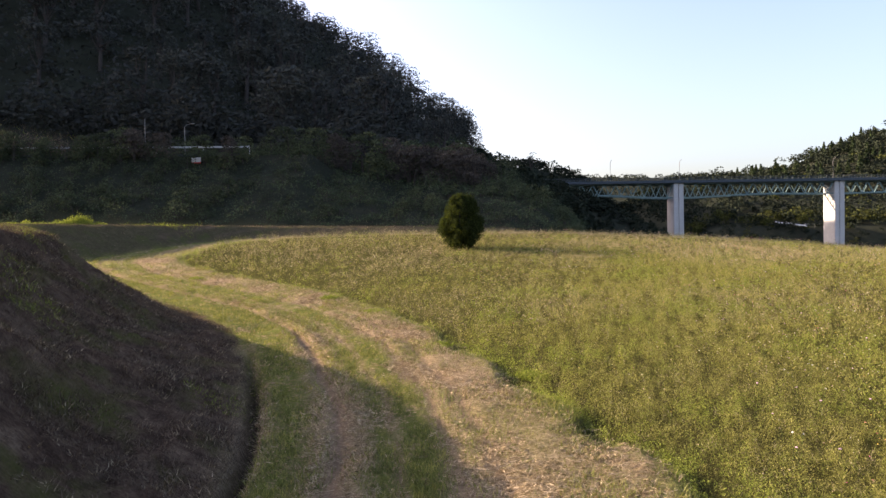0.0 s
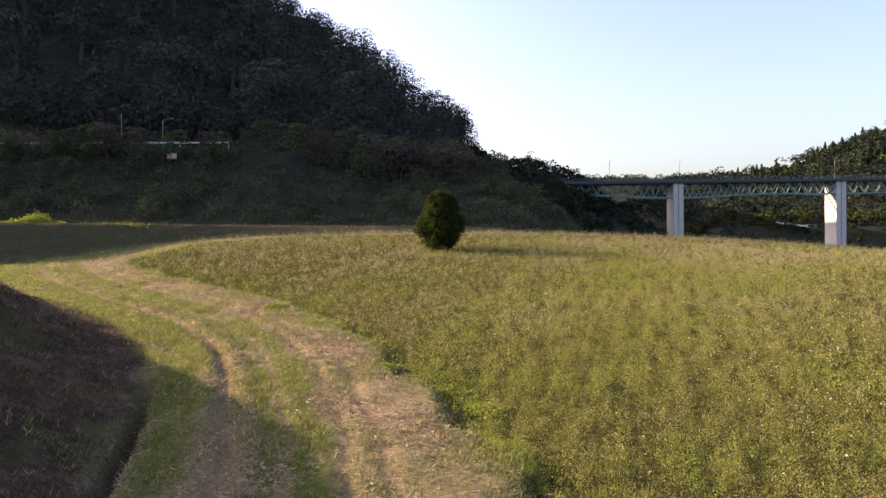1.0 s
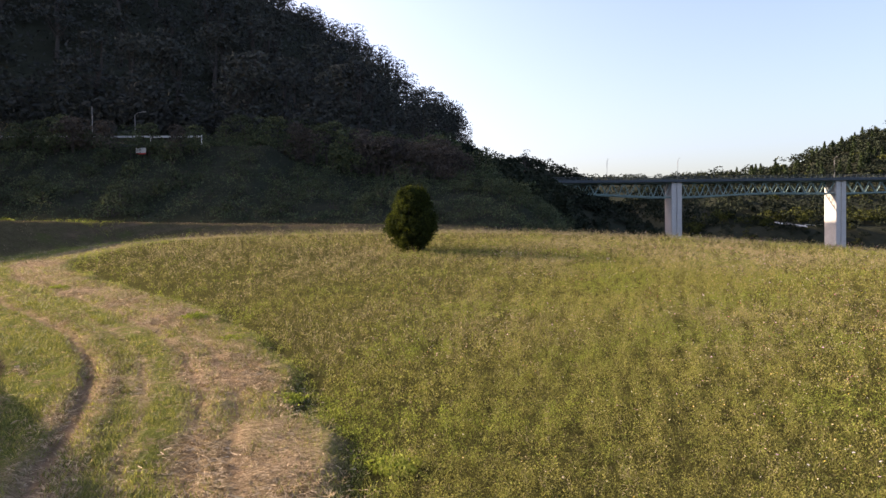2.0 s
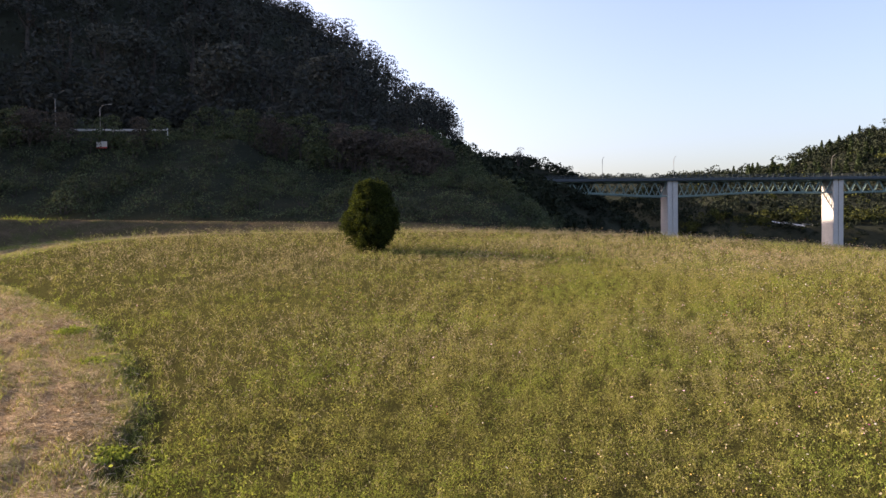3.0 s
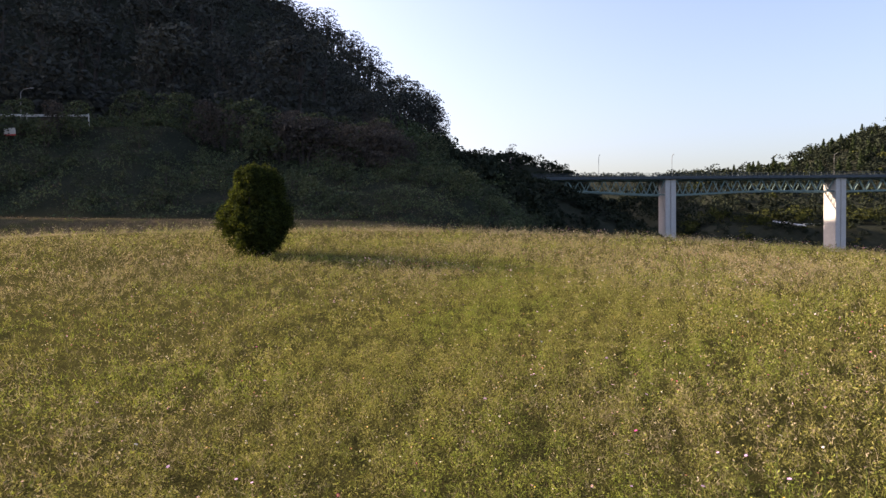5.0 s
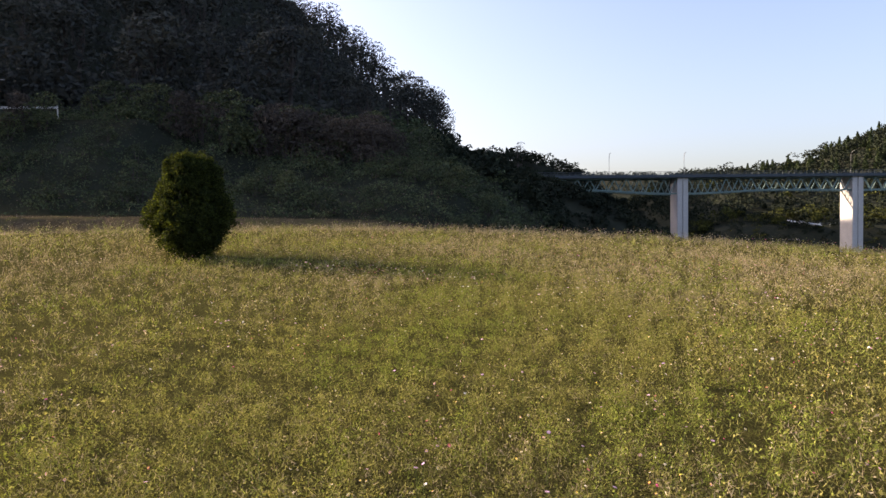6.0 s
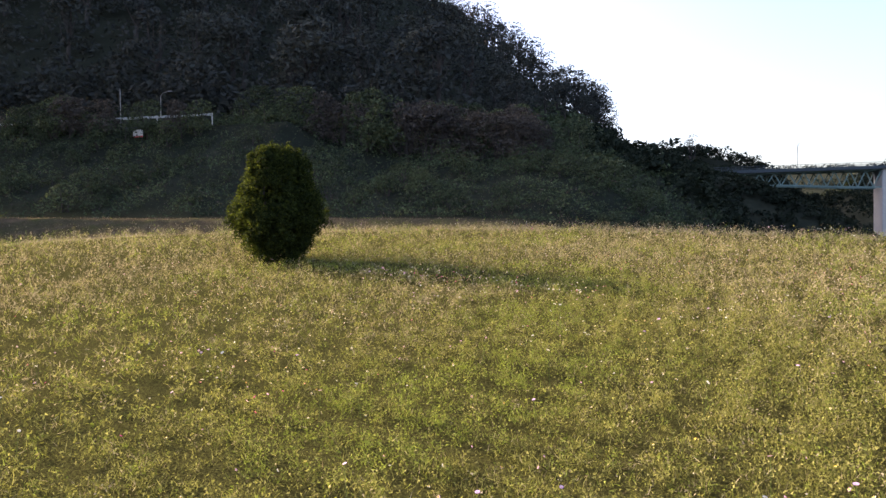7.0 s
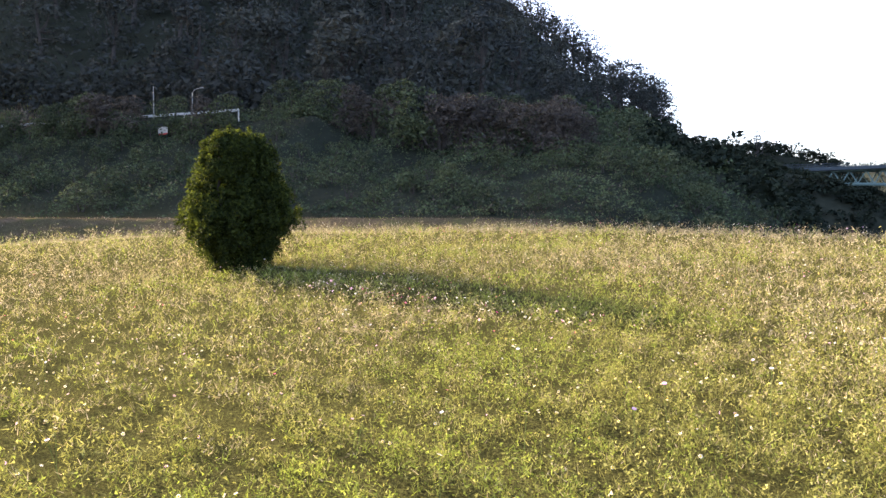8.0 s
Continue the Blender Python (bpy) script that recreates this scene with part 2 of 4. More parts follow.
def beam(bm, a, b, w, h, up=Vector((0, 0, 1))):
    """A straight bar from a to b with a rectangular section."""
    a, b = Vector(a), Vector(b)
    d = (b - a)
    side = d.cross(up)
    side = (side if side.length > 1e-4 else Vector((1, 0, 0))).normalized()
    top = side.cross(d).normalized()
    vs = [bm.verts.new(p + side * (sx * w / 2) + top * (sz * h / 2)) for p in (a, b) for sx, sz in ((-1, -1), (1, -1), (1, 1), (-1, 1))]
    for f in ((0, 1, 2, 3), (7, 6, 5, 4), (0, 4, 5, 1), (1, 5, 6, 2), (2, 6, 7, 3), (3, 7, 4, 0)):
        bm.faces.new([vs[i] for i in f])


def tube(bm, pts, radii, seg=8):
    """A bent tapering tube through the points."""
    rings = []
    for i, p in enumerate(pts):
        p = Vector(p)
        d = Vector(pts[min(i + 1, len(pts) - 1)]) - Vector(pts[max(i - 1, 0)])
        q = d.to_track_quat("Z", "Y")
        rings.append([bm.verts.new(p + q @ Vector((math.cos(a) * radii[i], math.sin(a) * radii[i], 0))) for a in (2 * math.pi * k / seg for k in range(seg))])
    for r0, r1 in zip(rings, rings[1:]):
        for k in range(seg):
            bm.faces.new((r0[k], r0[(k + 1) % seg], r1[(k + 1) % seg], r1[k]))
    bm.faces.new(rings[-1])
    bm.faces.new(rings[0][::-1])


# ---- the lie of the land ----
FOOT_X = [-2.3, -2.6, -2.75, -3.4, -4.65, -6.0, -9.7, -12.6, -18.0, -30.0]
FOOT_Y = [-8.0, 4.0, 8.6, 12.1, 15.9, 18.5, 22.4, 24.4, 27.5, 33.0]
EDGE_X = [3.6, 3.0, 2.3, 1.3, -0.2, -2.0, -4.3, -9.9, -12.6, -13.0, -12.4, -9.6, -4.0, 6.0, 20.0]
EDGE_Y = [-8.0, 8.0, 10.3, 13.2, 17.0, 20.5, 23.6, 29.2, 33.0, 37.0, 40.4, 43.6, 46.4, 49.0, 51.6]
BANK_X = [-40.0, -26.0, -19.0, -16.8, -15.8, -13.6, -8.0, 4.0, 20.0, 34.0]
BANK_Y = [34.0, 31.5, 31.6, 34.0, 38.0, 42.4, 45.6, 48.6, 51.5, 53.0]


def smooth_line(xs, ys, n=8):
    """Catmull-Rom through the points, so that the plan has no corners."""
    p = np.column_stack((xs, ys)).astype(float)
    p = np.vstack((2 * p[0] - p[1], p, 2 * p[-1] - p[-2]))
    out = []
    for i in range(1, len(p) - 2):
        for t in np.linspace(0, 1, n, endpoint=False):
            a, b, c, d = p[i - 1:i + 3]
            out.append(0.5 * (2 * b + (c - a) * t + (2 * a - 5 * b + 4 * c - d) * t ** 2 + (3 * b - a - 3 * c + d) * t ** 3))
    return np.array(out + [p[-2]])


def side_of(line, x, y):
    """Signed distance from a line: positive on the left of its direction. Also the length along it."""
    x, y = np.asarray(x, float), np.asarray(y, float)
    best, sign, run = np.full(x.shape, 1e9), np.ones(x.shape), np.zeros(x.shape)
    s = 0.0
    for (ax, ay), (bx, by) in zip(line[:-1], line[1:]):
        dx, dy = bx - ax, by - ay
        L2 = dx * dx + dy * dy
        t = np.clip(((x - ax) * dx + (y - ay) * dy) / L2, 0, 1)
        ex, ey = x - ax - t * dx, y - ay - t * dy
        d = np.hypot(ex, ey)
        near = d < best
        best = np.where(near, d, best)
        sign = np.where(near, np.sign(dx * ey - dy * ex + 1e-12), sign)
        run = np.where(near, s + t * math.sqrt(L2), run)
        s += math.sqrt(L2)
    return best * sign, run


FOOT, EDGE, BANK = smooth_line(FOOT_X, FOOT_Y), smooth_line(EDGE_X, EDGE_Y), smooth_line(BANK_X, BANK_Y)


def field_height(x, y):
    """The meadow: a long even rise with a rounded far edge, dipping to the right."""
    z = 0.09 * (y - 15.2) - 0.2 + 0.12 * sstep(30, 40, y) * sstep(16, 2, x)
    z = z - 0.0021 * np.maximum(x - 3, 0) ** 2 * sstep(22, 46, y) * (1 - 0.45 * sstep(25, 60, x))
    return z - 0.011 * np.maximum(y - 42.5, 0) ** 2


def hill_height(x, y):
    """The wooded hill behind the meadow, with the shrub slope and the bench of the road at its foot."""
    foot = 3.15 - 0.012 * np.minimum(x, 0) - 0.03 * np.maximum(x, 0)
    up = foot + (0.3 + 0.31 * sstep(0, -20, x)) * np.maximum(y - 50.5, 0)
    shelf = 9.86 - 0.85 * np.maximum(60.3 + 0.07 * (x + 15) - y, 0) - 0.8 * np.maximum(x + 11.5, 0)
    up = np.maximum(up, shelf)
    bench = 9.8 - 1.2 * sstep(-12, 2, x) - 3.4 * sstep(2, 10, x) + 0.03 * (y - 62)
    # out of view on the left the hill is steepened to shade the road
    steep = np.interp(x, [-160, -130, -105, -85, -60, -35, -23, -8, 5], [0.9, 1.15, 1.65, 1.55, 1.1, 0.72, 0.48, 0.27, 0.1])
    top = np.interp(x, [-400, -60, -35, -15, -10, -5, 0, 4, 8, 12, 40], [57, 54, 45, 36.7, 31.2, 26.7, 23.7, 21.2, 17.5, 10, 6.5])
    mount = bench + np.maximum(steep, (top - bench) / 78) * np.maximum(y - 70, 0)
    mount = np.where(mount > top, top + 0.02 * (mount - top), mount)
    mount = mount - 0.25 * np.maximum(y - 156, 0)
    mount = mount * (1 - 0.85 * sstep(170, 300, y))
    rough = 0.5 * wave_noise(x, y, 0.25, 77) * sstep(52, 60, y) * (1 - np.exp(-((y - 62.0) / 3.0) ** 2))
    # the ridge goes on unseen behind the hill, added to shade the valley
    ridge = np.interp(x, [-300, -90, -38, -5], [95, 84, 73, 0]) * sstep(165, 230, y) * sstep(560, 420, y)
    return np.where(y > 70, np.maximum(mount, ridge), np.minimum(up, np.maximum(bench, shelf))) + rough


def land(x, y):
    """Height of the ground and the shares of what covers it."""
    x, y = np.asarray(x, float), np.asarray(y, float)
    z = field_height(x, y)
    e, er = side_of(EDGE, x, y)
    f, fr = side_of(FOOT, x, y)
    b, br = side_of(BANK, x, y)
    track = sstep(-0.15, 0.25, e + 0.25 * wave_noise(x, y, 2.0, 5))
    near = sstep(62, 50, y)
    # the track: wheel ruts and strips of grass that run along the ditch
    z = z + 0.15 * track * near * (1 - sstep(32, 37, y))
    g = -f * (1 - sstep(24, 30, fr)) + (4.8 - e) * sstep(24, 30, fr)
    g = g + 0.1 * wave_noise(x, y, 0.8, 9, 2)
    rut = np.zeros_like(z)
    for off, wid, dep in ((1.36, 0.13, 0.065), (2.97, 0.1, 0.04), (3.5, 0.13, 0.032), (2.2, 0.05, 0.03)):
        w = np.exp(-((g - off) / wid) ** 2)
        rut = np.maximum(rut, w * (dep / 0.07))
        z = z - dep * w * track * near * (1 + 0.5 * wave_noise(x, y, 3.5, 10, 2))
    rut = np.minimum(rut, 1)
    ridge = np.exp(-((g - 1.68) / 0.14) ** 2) + np.exp(-((g - 1.1) / 0.12) ** 2) + 0.7 * np.exp(-((g - 0.15) / 0.15) ** 2)
    z = z + 0.05 * ridge * track * near
    # mound on the left of the track with a ditch at its foot
    m = sstep(0.0, 0.5, f)
    lump = wave_noise(x, y, 0.9, 3)
    rise = 0.36 * np.maximum(f - 0.25, 0) + 0.075 * np.maximum(f - 0.25, 0) ** 2
    cap = 2.58 + 0.02 * (y - 12)
    zm = z + rise + 0.22 * lump * sstep(0.4, 2.5, f) + 0.13 * wave_noise(x, y, 2.6, 4) * sstep(0.2, 1.0, f)
    zm = np.where(zm > cap, cap + 0.35 * (1 - np.exp(-np.maximum(zm - cap, 0))), zm)
    z = np.where(f > 0, z * (1 - m) + zm * m, z)
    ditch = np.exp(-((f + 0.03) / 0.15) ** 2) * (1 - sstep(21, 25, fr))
    z = z - 0.42 * ditch
    # far bank behind the track
    bk = sstep(0.0, 0.6, b) * (1 - sstep(40, 75, x))
    zb = np.minimum(z + 0.6 * np.maximum(b - 0.1, 0), 3.15 - 0.012 * np.minimum(x, 0) - 0.03 * np.maximum(x, 0))
    z = np.where(b > 0, z * (1 - bk) + np.maximum(zb, z) * bk, z)
    # wild slope and hill
    hx = 1 - sstep(6, 26, x - 0.17 * (y - 60))
    hill = hill_height(x, y) * hx + (-9) * (1 - hx)
    far = sstep(47.5, 51.5, y + 0.06 * np.minimum(x, 0)) * (x < 60) + sstep(50, 90, y) * (x >= 60)
    valley = -9.0 - 0 * x
    right = sstep(10, 30, x)
    drop = z * (1 - sstep(51, 74, y)) + valley * sstep(51, 74, y)
    z2 = np.where(y > 47, np.maximum(hill, drop * right + hill * (1 - right)), z)
    z = z * (1 - far) + z2 * far
    # far sides of the valley
    rh = np.interp(x, [60, 100, 132, 199, 228, 257, 330, 600], [0, 14, 38, 42, 55, 65, 85, 130]) * sstep(272, 410, y) * sstep(660, 430, y)
    lh = np.interp(x, [-600, 31, 109, 135, 170], [58, 48, 38, 24, 0]) * sstep(370, 520, y)
    z = z + 12.5 * sstep(256, 276, y) * sstep(85, 115, x) * sstep(420, 300, y)
    vh = (128 + 10 * wave_noise(x, y, 0.004, 88)) * sstep(800, 1500, y)
    z = z + (np.maximum(rh, lh) * sstep(1300, 700, y) + vh) * sstep(200, 300, y)
    # the hillside on which the bridge lands
    spur = np.interp(x, [-20, 14, 21, 30, 36, 42, 46, 63, 75, 85], [21, 18.5, 17.8, 17.2, 16, 14, 12, 3, -4, -9])
    w = sstep(180, 205, y) * sstep(300, 262, y)
    z = np.where(w > 0, np.maximum(z, spur * w - 9 * (1 - w)), z)
    # the wooded hill behind the bridge's landing
    back = np.interp(x, [-20, 17, 38, 48, 56, 66, 80, 95], [34, 30.5, 29.5, 26.5, 23, 16, 4, -9])
    w = sstep(256, 280, y) * sstep(345, 300, y)
    z = np.where(w > 0, np.maximum(z, back * w - 9 * (1 - w)), z)
    behind = 12 * sstep(-60, -260, y)
    z = z + behind
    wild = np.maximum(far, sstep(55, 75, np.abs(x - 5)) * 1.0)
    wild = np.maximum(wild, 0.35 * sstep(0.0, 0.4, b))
    bank = np.clip(np.maximum(sstep(-0.1, 0.5, f), 0.95 * sstep(0.0, 0.4, b)), 0, 1) * (1 - wild)
    green = 0.16 + 0.3 * wave_noise(x, y, 1.1, 14, 3) + 0.95 * np.exp(-((g - 0.6) / 0.32) ** 2) + 0.95 * np.exp(-((g - 2.5) / 0.26) ** 2) + 0.6 * np.exp(-((g - 1.98) / 0.16) ** 2)
    green = np.clip(green + 0.6 * np.exp(-(e / 0.3) ** 2) + 0.95 * sstep(22, 26, fr) * sstep(2.6, 3.6, e) + 0.3 * sstep(30, 38, y), 0, 1) * (1 - 0.8 * rut)
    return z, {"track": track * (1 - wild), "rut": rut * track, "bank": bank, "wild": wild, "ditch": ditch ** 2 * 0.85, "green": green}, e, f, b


def land_z(x, y):
    return land(x, y)[0]


def spread(a, b, step, growth, near, far):
    """Even steps between a and b, growing outside, at most 8 m as far as near, then on to the far ends."""
    out = list(np.arange(a, b + step / 2, step))
    for way, end in ((1, 1), (-1, 0)):
        s, v, more = step, (b if end else a), []
        while v * way < far[end] * way:
            s *= growth
            if v * way < near[end] * way:
                s = min(s, 3.6 if abs(v) < 130 else 8.0)
            v += s * way
            more.append(v)
        out = out + more if end else more[::-1] + out
    return np.array(out)


def build_ground():
    xs = spread(-14, 6, 0.2, 1.11, (-130, 330), (-2400, 2400))
    xs = np.unique(np.round(np.append(xs, np.arange(-6.6, -2.4, 0.09)), 4))
    xs = np.unique(np.round(np.append(xs, np.arange(-8, 4.2, 0.1)), 4))
    xs = xs[np.append(True, np.diff(xs) > 0.03)]
    ys = spread(7, 44, 0.24, 1.11, (-20, 560), (-1500, 2400))
    ys = np.unique(np.round(np.append(ys, np.arange(7.12, 19, 0.24)), 4))
    X, Y = np.meshgrid(xs, ys)
    z, marks, *_ = land(X, Y)
    z = z + 0.03 * wave_noise(X, Y, 1.6, 21)
    # clods and heaps of cut grass
    mown = np.maximum(marks["track"] * 0.8, marks["bank"]) * sstep(34, 22, Y)
    z = z + mown * (0.035 * wave_noise(X, Y, 7.0, 22, 3) + 0.03 * np.maximum(wave_noise(X, Y, 4.2, 24, 2), 0))
    nx, ny = len(xs), len(ys)
    i = np.arange(nx * ny).reshape(ny, nx)
    quads = np.stack((i[:-1, :-1], i[:-1, 1:], i[1:, 1:], i[1:, :-1]), -1).reshape(-1, 4)
    me = mesh_of("ground", np.column_stack((X.ravel(), Y.ravel(), z.ravel())), quads, [M_GROUND], smooth=True)
    for k, v in marks.items():
        me.attributes.new(k, "FLOAT", "POINT").data.foreach_set("value", v.ravel().astype(np.float32))
    return tagged(new("ground", me), "rising meadow ground with a mown track, earth banks and wooded valley sides", "ground", kind="structure")


build_ground()


# ---- grass and leaves as arrays ----
def blades(p, h, w, lean, rng, bend=0.5):
    """Bent blades on the points p: a quad and a tip each."""
    n = len(p)
    a = rng.uniform(0, 2 * np.pi, n)
    side = np.column_stack((np.cos(a), np.sin(a), np.zeros(n)))
    b = rng.uniform(0, 2 * np.pi, n)
    tilt = np.column_stack((np.cos(b), np.sin(b), np.zeros(n))) * lean[:, None]
    up = np.array([0, 0, 1.0])
    mid = p + h[:, None] * (0.55 * up + 0.3 * tilt)
    tip = p + h[:, None] * ((1 - bend * 0.35 * lean[:, None]) * up + tilt * (0.6 + bend))
    s = side * (w / 2)[:, None]
    v = np.stack((p - s, p + s, mid + s * 0.8, mid - s * 0.8, tip), 1).reshape(-1, 3)
    k = np.arange(n)[:, None] * 5
    return v, k + np.array([0, 1, 2, 3]), k + np.array([3, 2, 4])


def tips(p, h, w, lean, rng, out=None):
    """Blades of one triangle each on the points p; out: the way in which they lean."""
    n = len(p)
    b = rng.uniform(0, 2 * np.pi, n) if out is None else out
    a = b + np.pi / 2 + rng.normal(0, 0.7, n)
    s = np.column_stack((np.cos(a), np.sin(a), np.zeros(n))) * (w / 2)[:, None]
    tip = p + np.column_stack((np.cos(b) * lean * h, np.sin(b) * lean * h, h))
    return np.stack((p - s, p + s, tip), 1).reshape(-1, 3), np.arange(n)[:, None] * 3 + np.array([0, 1, 2])


def strands(p, length, w, rng, rise=0.5):
    """Hair-thin leaves of one triangle each that start at the points p and spread every way."""
    n = len(p)
    d = rng.normal(size=(n, 3))
    d[:, 2] = d[:, 2] * 0.6 + rise
    d /= np.linalg.norm(d, axis=1)[:, None]
    e = np.cross(d, rng.normal(size=(n, 3)))
    e *= (w / 2 / np.linalg.norm(e, axis=1))[:, None]
    return np.stack((p - e, p + e, p + d * length[:, None]), 1).reshape(-1, 3), np.arange(n)[:, None] * 3 + np.array([0, 1, 2])


def specks(p, size, rng, flat=0.6):
    """Small four-cornered leaves on the points p, turned at random."""
    n = len(p)
    d = rng.normal(size=(n, 3))
    d[:, 2] *= flat
    d /= np.linalg.norm(d, axis=1)[:, None]
    e = np.cross(d, rng.normal(size=(n, 3)))
    e /= np.linalg.norm(e, axis=1)[:, None]
    s = size[:, None]
    v = np.stack((p - d * s, p - e * s * 0.45, p + d * s, p + e * s * 0.45), 1).reshape(-1, 3)
    return v, np.arange(n)[:, None] * 4 + np.array([0, 1, 2, 3])


def flecks(p, size, rng, flat=0.8):
    """Small three-cornered leaves on the points p, turned at random."""
    n = len(p)
    d = rng.normal(size=(n, 3))
    d[:, 2] *= flat
    d /= np.linalg.norm(d, axis=1)[:, None]
    e = np.cross(d, rng.normal(size=(n, 3)))
    e /= np.linalg.norm(e, axis=1)[:, None]
    s = size[:, None]
    v = np.stack((p - d * s, p + e * s * 0.6, p + d * s * 0.7 - e * s * 0.5), 1).reshape(-1, 3)
    return v, np.arange(n)[:, None] * 3 + np.array([0, 1, 2])


def scatter(n, x0, x1, y0, y1, rng):
    return rng.uniform(x0, x1, n), rng.uniform(y0, y1, n)


def stuff(name, pieces, mats, label, category):
    """Joins arrays of quads and triangles, a material index each, into one object."""
    vs, q, t, qi, ti, off = [], [], [], [], [], 0
    for v, quads, tris, mi in pieces:
        vs.append(v)
        if quads is not None:
            q.append(quads + off)
            qi.append(np.broadcast_to(mi, len(quads)))
        if tris is not None:
            t.append(tris + off)
            ti.append(np.broadcast_to(mi, len(tris)))
        off += len(v)
    faces = [np.concatenate(a) for a in (q, t) if a]
    idx = np.concatenate(qi + ti)
    return tagged(new(name, mesh_of(name, np.concatenate(vs), faces, mats, idx)), label, category, kind="stuff")


# ---- meadow ----
PATH_A, PATH_B = np.array([3.5, 9.5]), np.array([9.2, 29.0])


def path_gap(x, y):
    """Distance in plan from the line that crosses the meadow."""
    d = PATH_B - PATH_A
    t = np.clip(((x - PATH_A[0]) * d[0] + (y - PATH_A[1]) * d[1]) / (d @ d), 0, 1)
    return np.hypot(x - PATH_A[0] - t * d[0], y - PATH_A[1] - t * d[1])


def meadow_points(n, x0, x1, y0, y1, lo, hi, rng):
    x, y = scatter(n, x0, x1, y0, y1, rng)
    g = path_gap(x, y)
    keep = (g >= lo) & (g < hi)
    x, y = x[keep], y[keep]
    z, marks, e, f, b = land(x, y)
    keep = (e < 0.1 * wave_noise(x, y, 3.0, 8)) & (y < 52) & (marks["wild"] < 0.5) & (b < 0.2)
    keep &= np.hypot(x - 0.95, y - 35.9) > 0.5
    return x[keep], y[keep], z[keep], -e[keep]


def build_meadow():
    """Plants as leafy clumps of their own, thin stalks and dry seed heads between them."""
    rng = np.random.default_rng(11)
    pieces = []
    zones = (
        (68000, (-1, 13, 5, 33), 0.0, 2.7, 15, 10, 0.66),
        (88000, (-6, 20, 3, 36), 2.7, 5.0, 12, 6, 0.95),
        (72000, (-12, 26, 2, 45), 5.0, 12.0, 10, 4, 1.4),
        (60000, (-16, 56, 2, 50), 12.0, 70.0, 7, 4, 2.2),
    )
    for n, box_, lo, hi, grass, leaves, size in zones:
        x, y, z, e = meadow_points(n, *box_, lo, hi, rng)
        broad = 0.5 + 0.5 * wave_noise(x, y, 1.3, 32, 3)
        dry = np.clip(0.3 + 0.38 * wave_noise(x, y, 0.55, 33, 3) + 0.03 * (y - 26) - 0.018 * np.clip(x - 7, 0, 15), 0.06, 0.95)
        lush = sstep(-0.05, 0.7, wave_noise(x, y, 1.2, 34, 3))
        furrow = 0.5 + 0.5 * np.sin((0.43 * x + 0.9 * y) * 2 * np.pi / 0.64 + 0.5 * wave_noise(x, y, 0.8, 36, 2))
        furrow = furrow * sstep(12, 8, x) * sstep(23, 25, y) * sstep(33, 30, y)
        edge = sstep(0.0, 0.7, e)
        # bush's shadow put into colour and height: low lush green plants along its line
        shadow_band = np.exp(-((y - 35.9 + 0.36 * (x - 1.0)) / 0.85) ** 2) * sstep(0.5, 2.0, x) * sstep(11, 9, x)
        dry, lush = dry * (1 - 0.9 * shadow_band), np.maximum(lush, 0.8 * shadow_band)
        clump = np.clip(0.5 + 0.45 * wave_noise(x, y, 16.0, 35, 2) + 0.3 * wave_noise(x, y, 6.0, 37, 2), 0, 1)
        keep = (rng.random(len(x)) > 0.8 * furrow ** 1.5) & (rng.random(len(x)) < (0.2 if size < 1.2 else 0.45) + 1.3 * clump)
        x, y, z, broad, dry, lush, edge, clump, furrow, shadow_band = (a[keep] for a in (x, y, z, broad, dry, lush, edge, clump, furrow, shadow_band))
        n = len(x)
        h = (0.06 + 0.07 * broad + (0.27 if size < 1.2 else 0.2) * clump ** 1.5 + (0 if size < 1.2 else 0.05)) * (1 - 0.75 * furrow) * (1 - 0.45 * shadow_band) * (1 + 0.7 * sstep(32, 36, y) * sstep(2, -6, x)) * (0.5 + 0.5 * edge) * rng.uniform(0.5, 1.6, n)
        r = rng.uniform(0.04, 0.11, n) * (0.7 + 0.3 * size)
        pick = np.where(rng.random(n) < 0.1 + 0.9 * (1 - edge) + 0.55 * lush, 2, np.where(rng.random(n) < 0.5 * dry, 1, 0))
        # feathery leaves all over each plant
        a = rng.uniform(0, 2 * np.pi, n * grass)
        u = np.sqrt(rng.random(n * grass))
        k = np.repeat(np.arange(n), grass)
        m = len(k)
        up = rng.random(m) ** 0.9
        p = np.column_stack((x[k] + r[k] * u * np.cos(a), y[k] + r[k] * u * np.sin(a), z[k] + h[k] * up * (1 - 0.35 * u)))
        v, t = strands(p, rng.uniform(0.03, 0.1, m) * (0.5 + 0.5 * size), 0.0066 * size * rng.uniform(0.5, 1.4, m), rng, 1.15)
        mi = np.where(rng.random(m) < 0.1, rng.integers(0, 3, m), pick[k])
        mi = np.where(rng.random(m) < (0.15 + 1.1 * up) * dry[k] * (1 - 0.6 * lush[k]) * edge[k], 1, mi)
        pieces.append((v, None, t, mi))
        # small leaves and seed heads at the tips
        k = np.repeat(np.arange(n), leaves)
        m = len(k)
        p = np.column_stack((x[k] + rng.normal(0, 0.8, m) * r[k], y[k] + rng.normal(0, 0.8, m) * r[k], z[k] + h[k] * rng.uniform(0.05 if size < 1.2 else 0.3, 1.12, m)))
        s = rng.random(m) < (0.05 if size < 1.2 else 0.4) + 0.5 * dry[k]
        v, t = flecks(p, np.where(s, 0.009, 0.02 if size < 1.2 else 0.013) * size * rng.uniform(0.6, 1.4, m), rng)
        pieces.append((v, None, t, np.where(s, 1, pick[k])))
    stuff("meadow_plants", pieces, [M_MEADOW, M_SEED, M_LUSH], "knee-high green meadow plants with straw-coloured seed heads", "meadow")


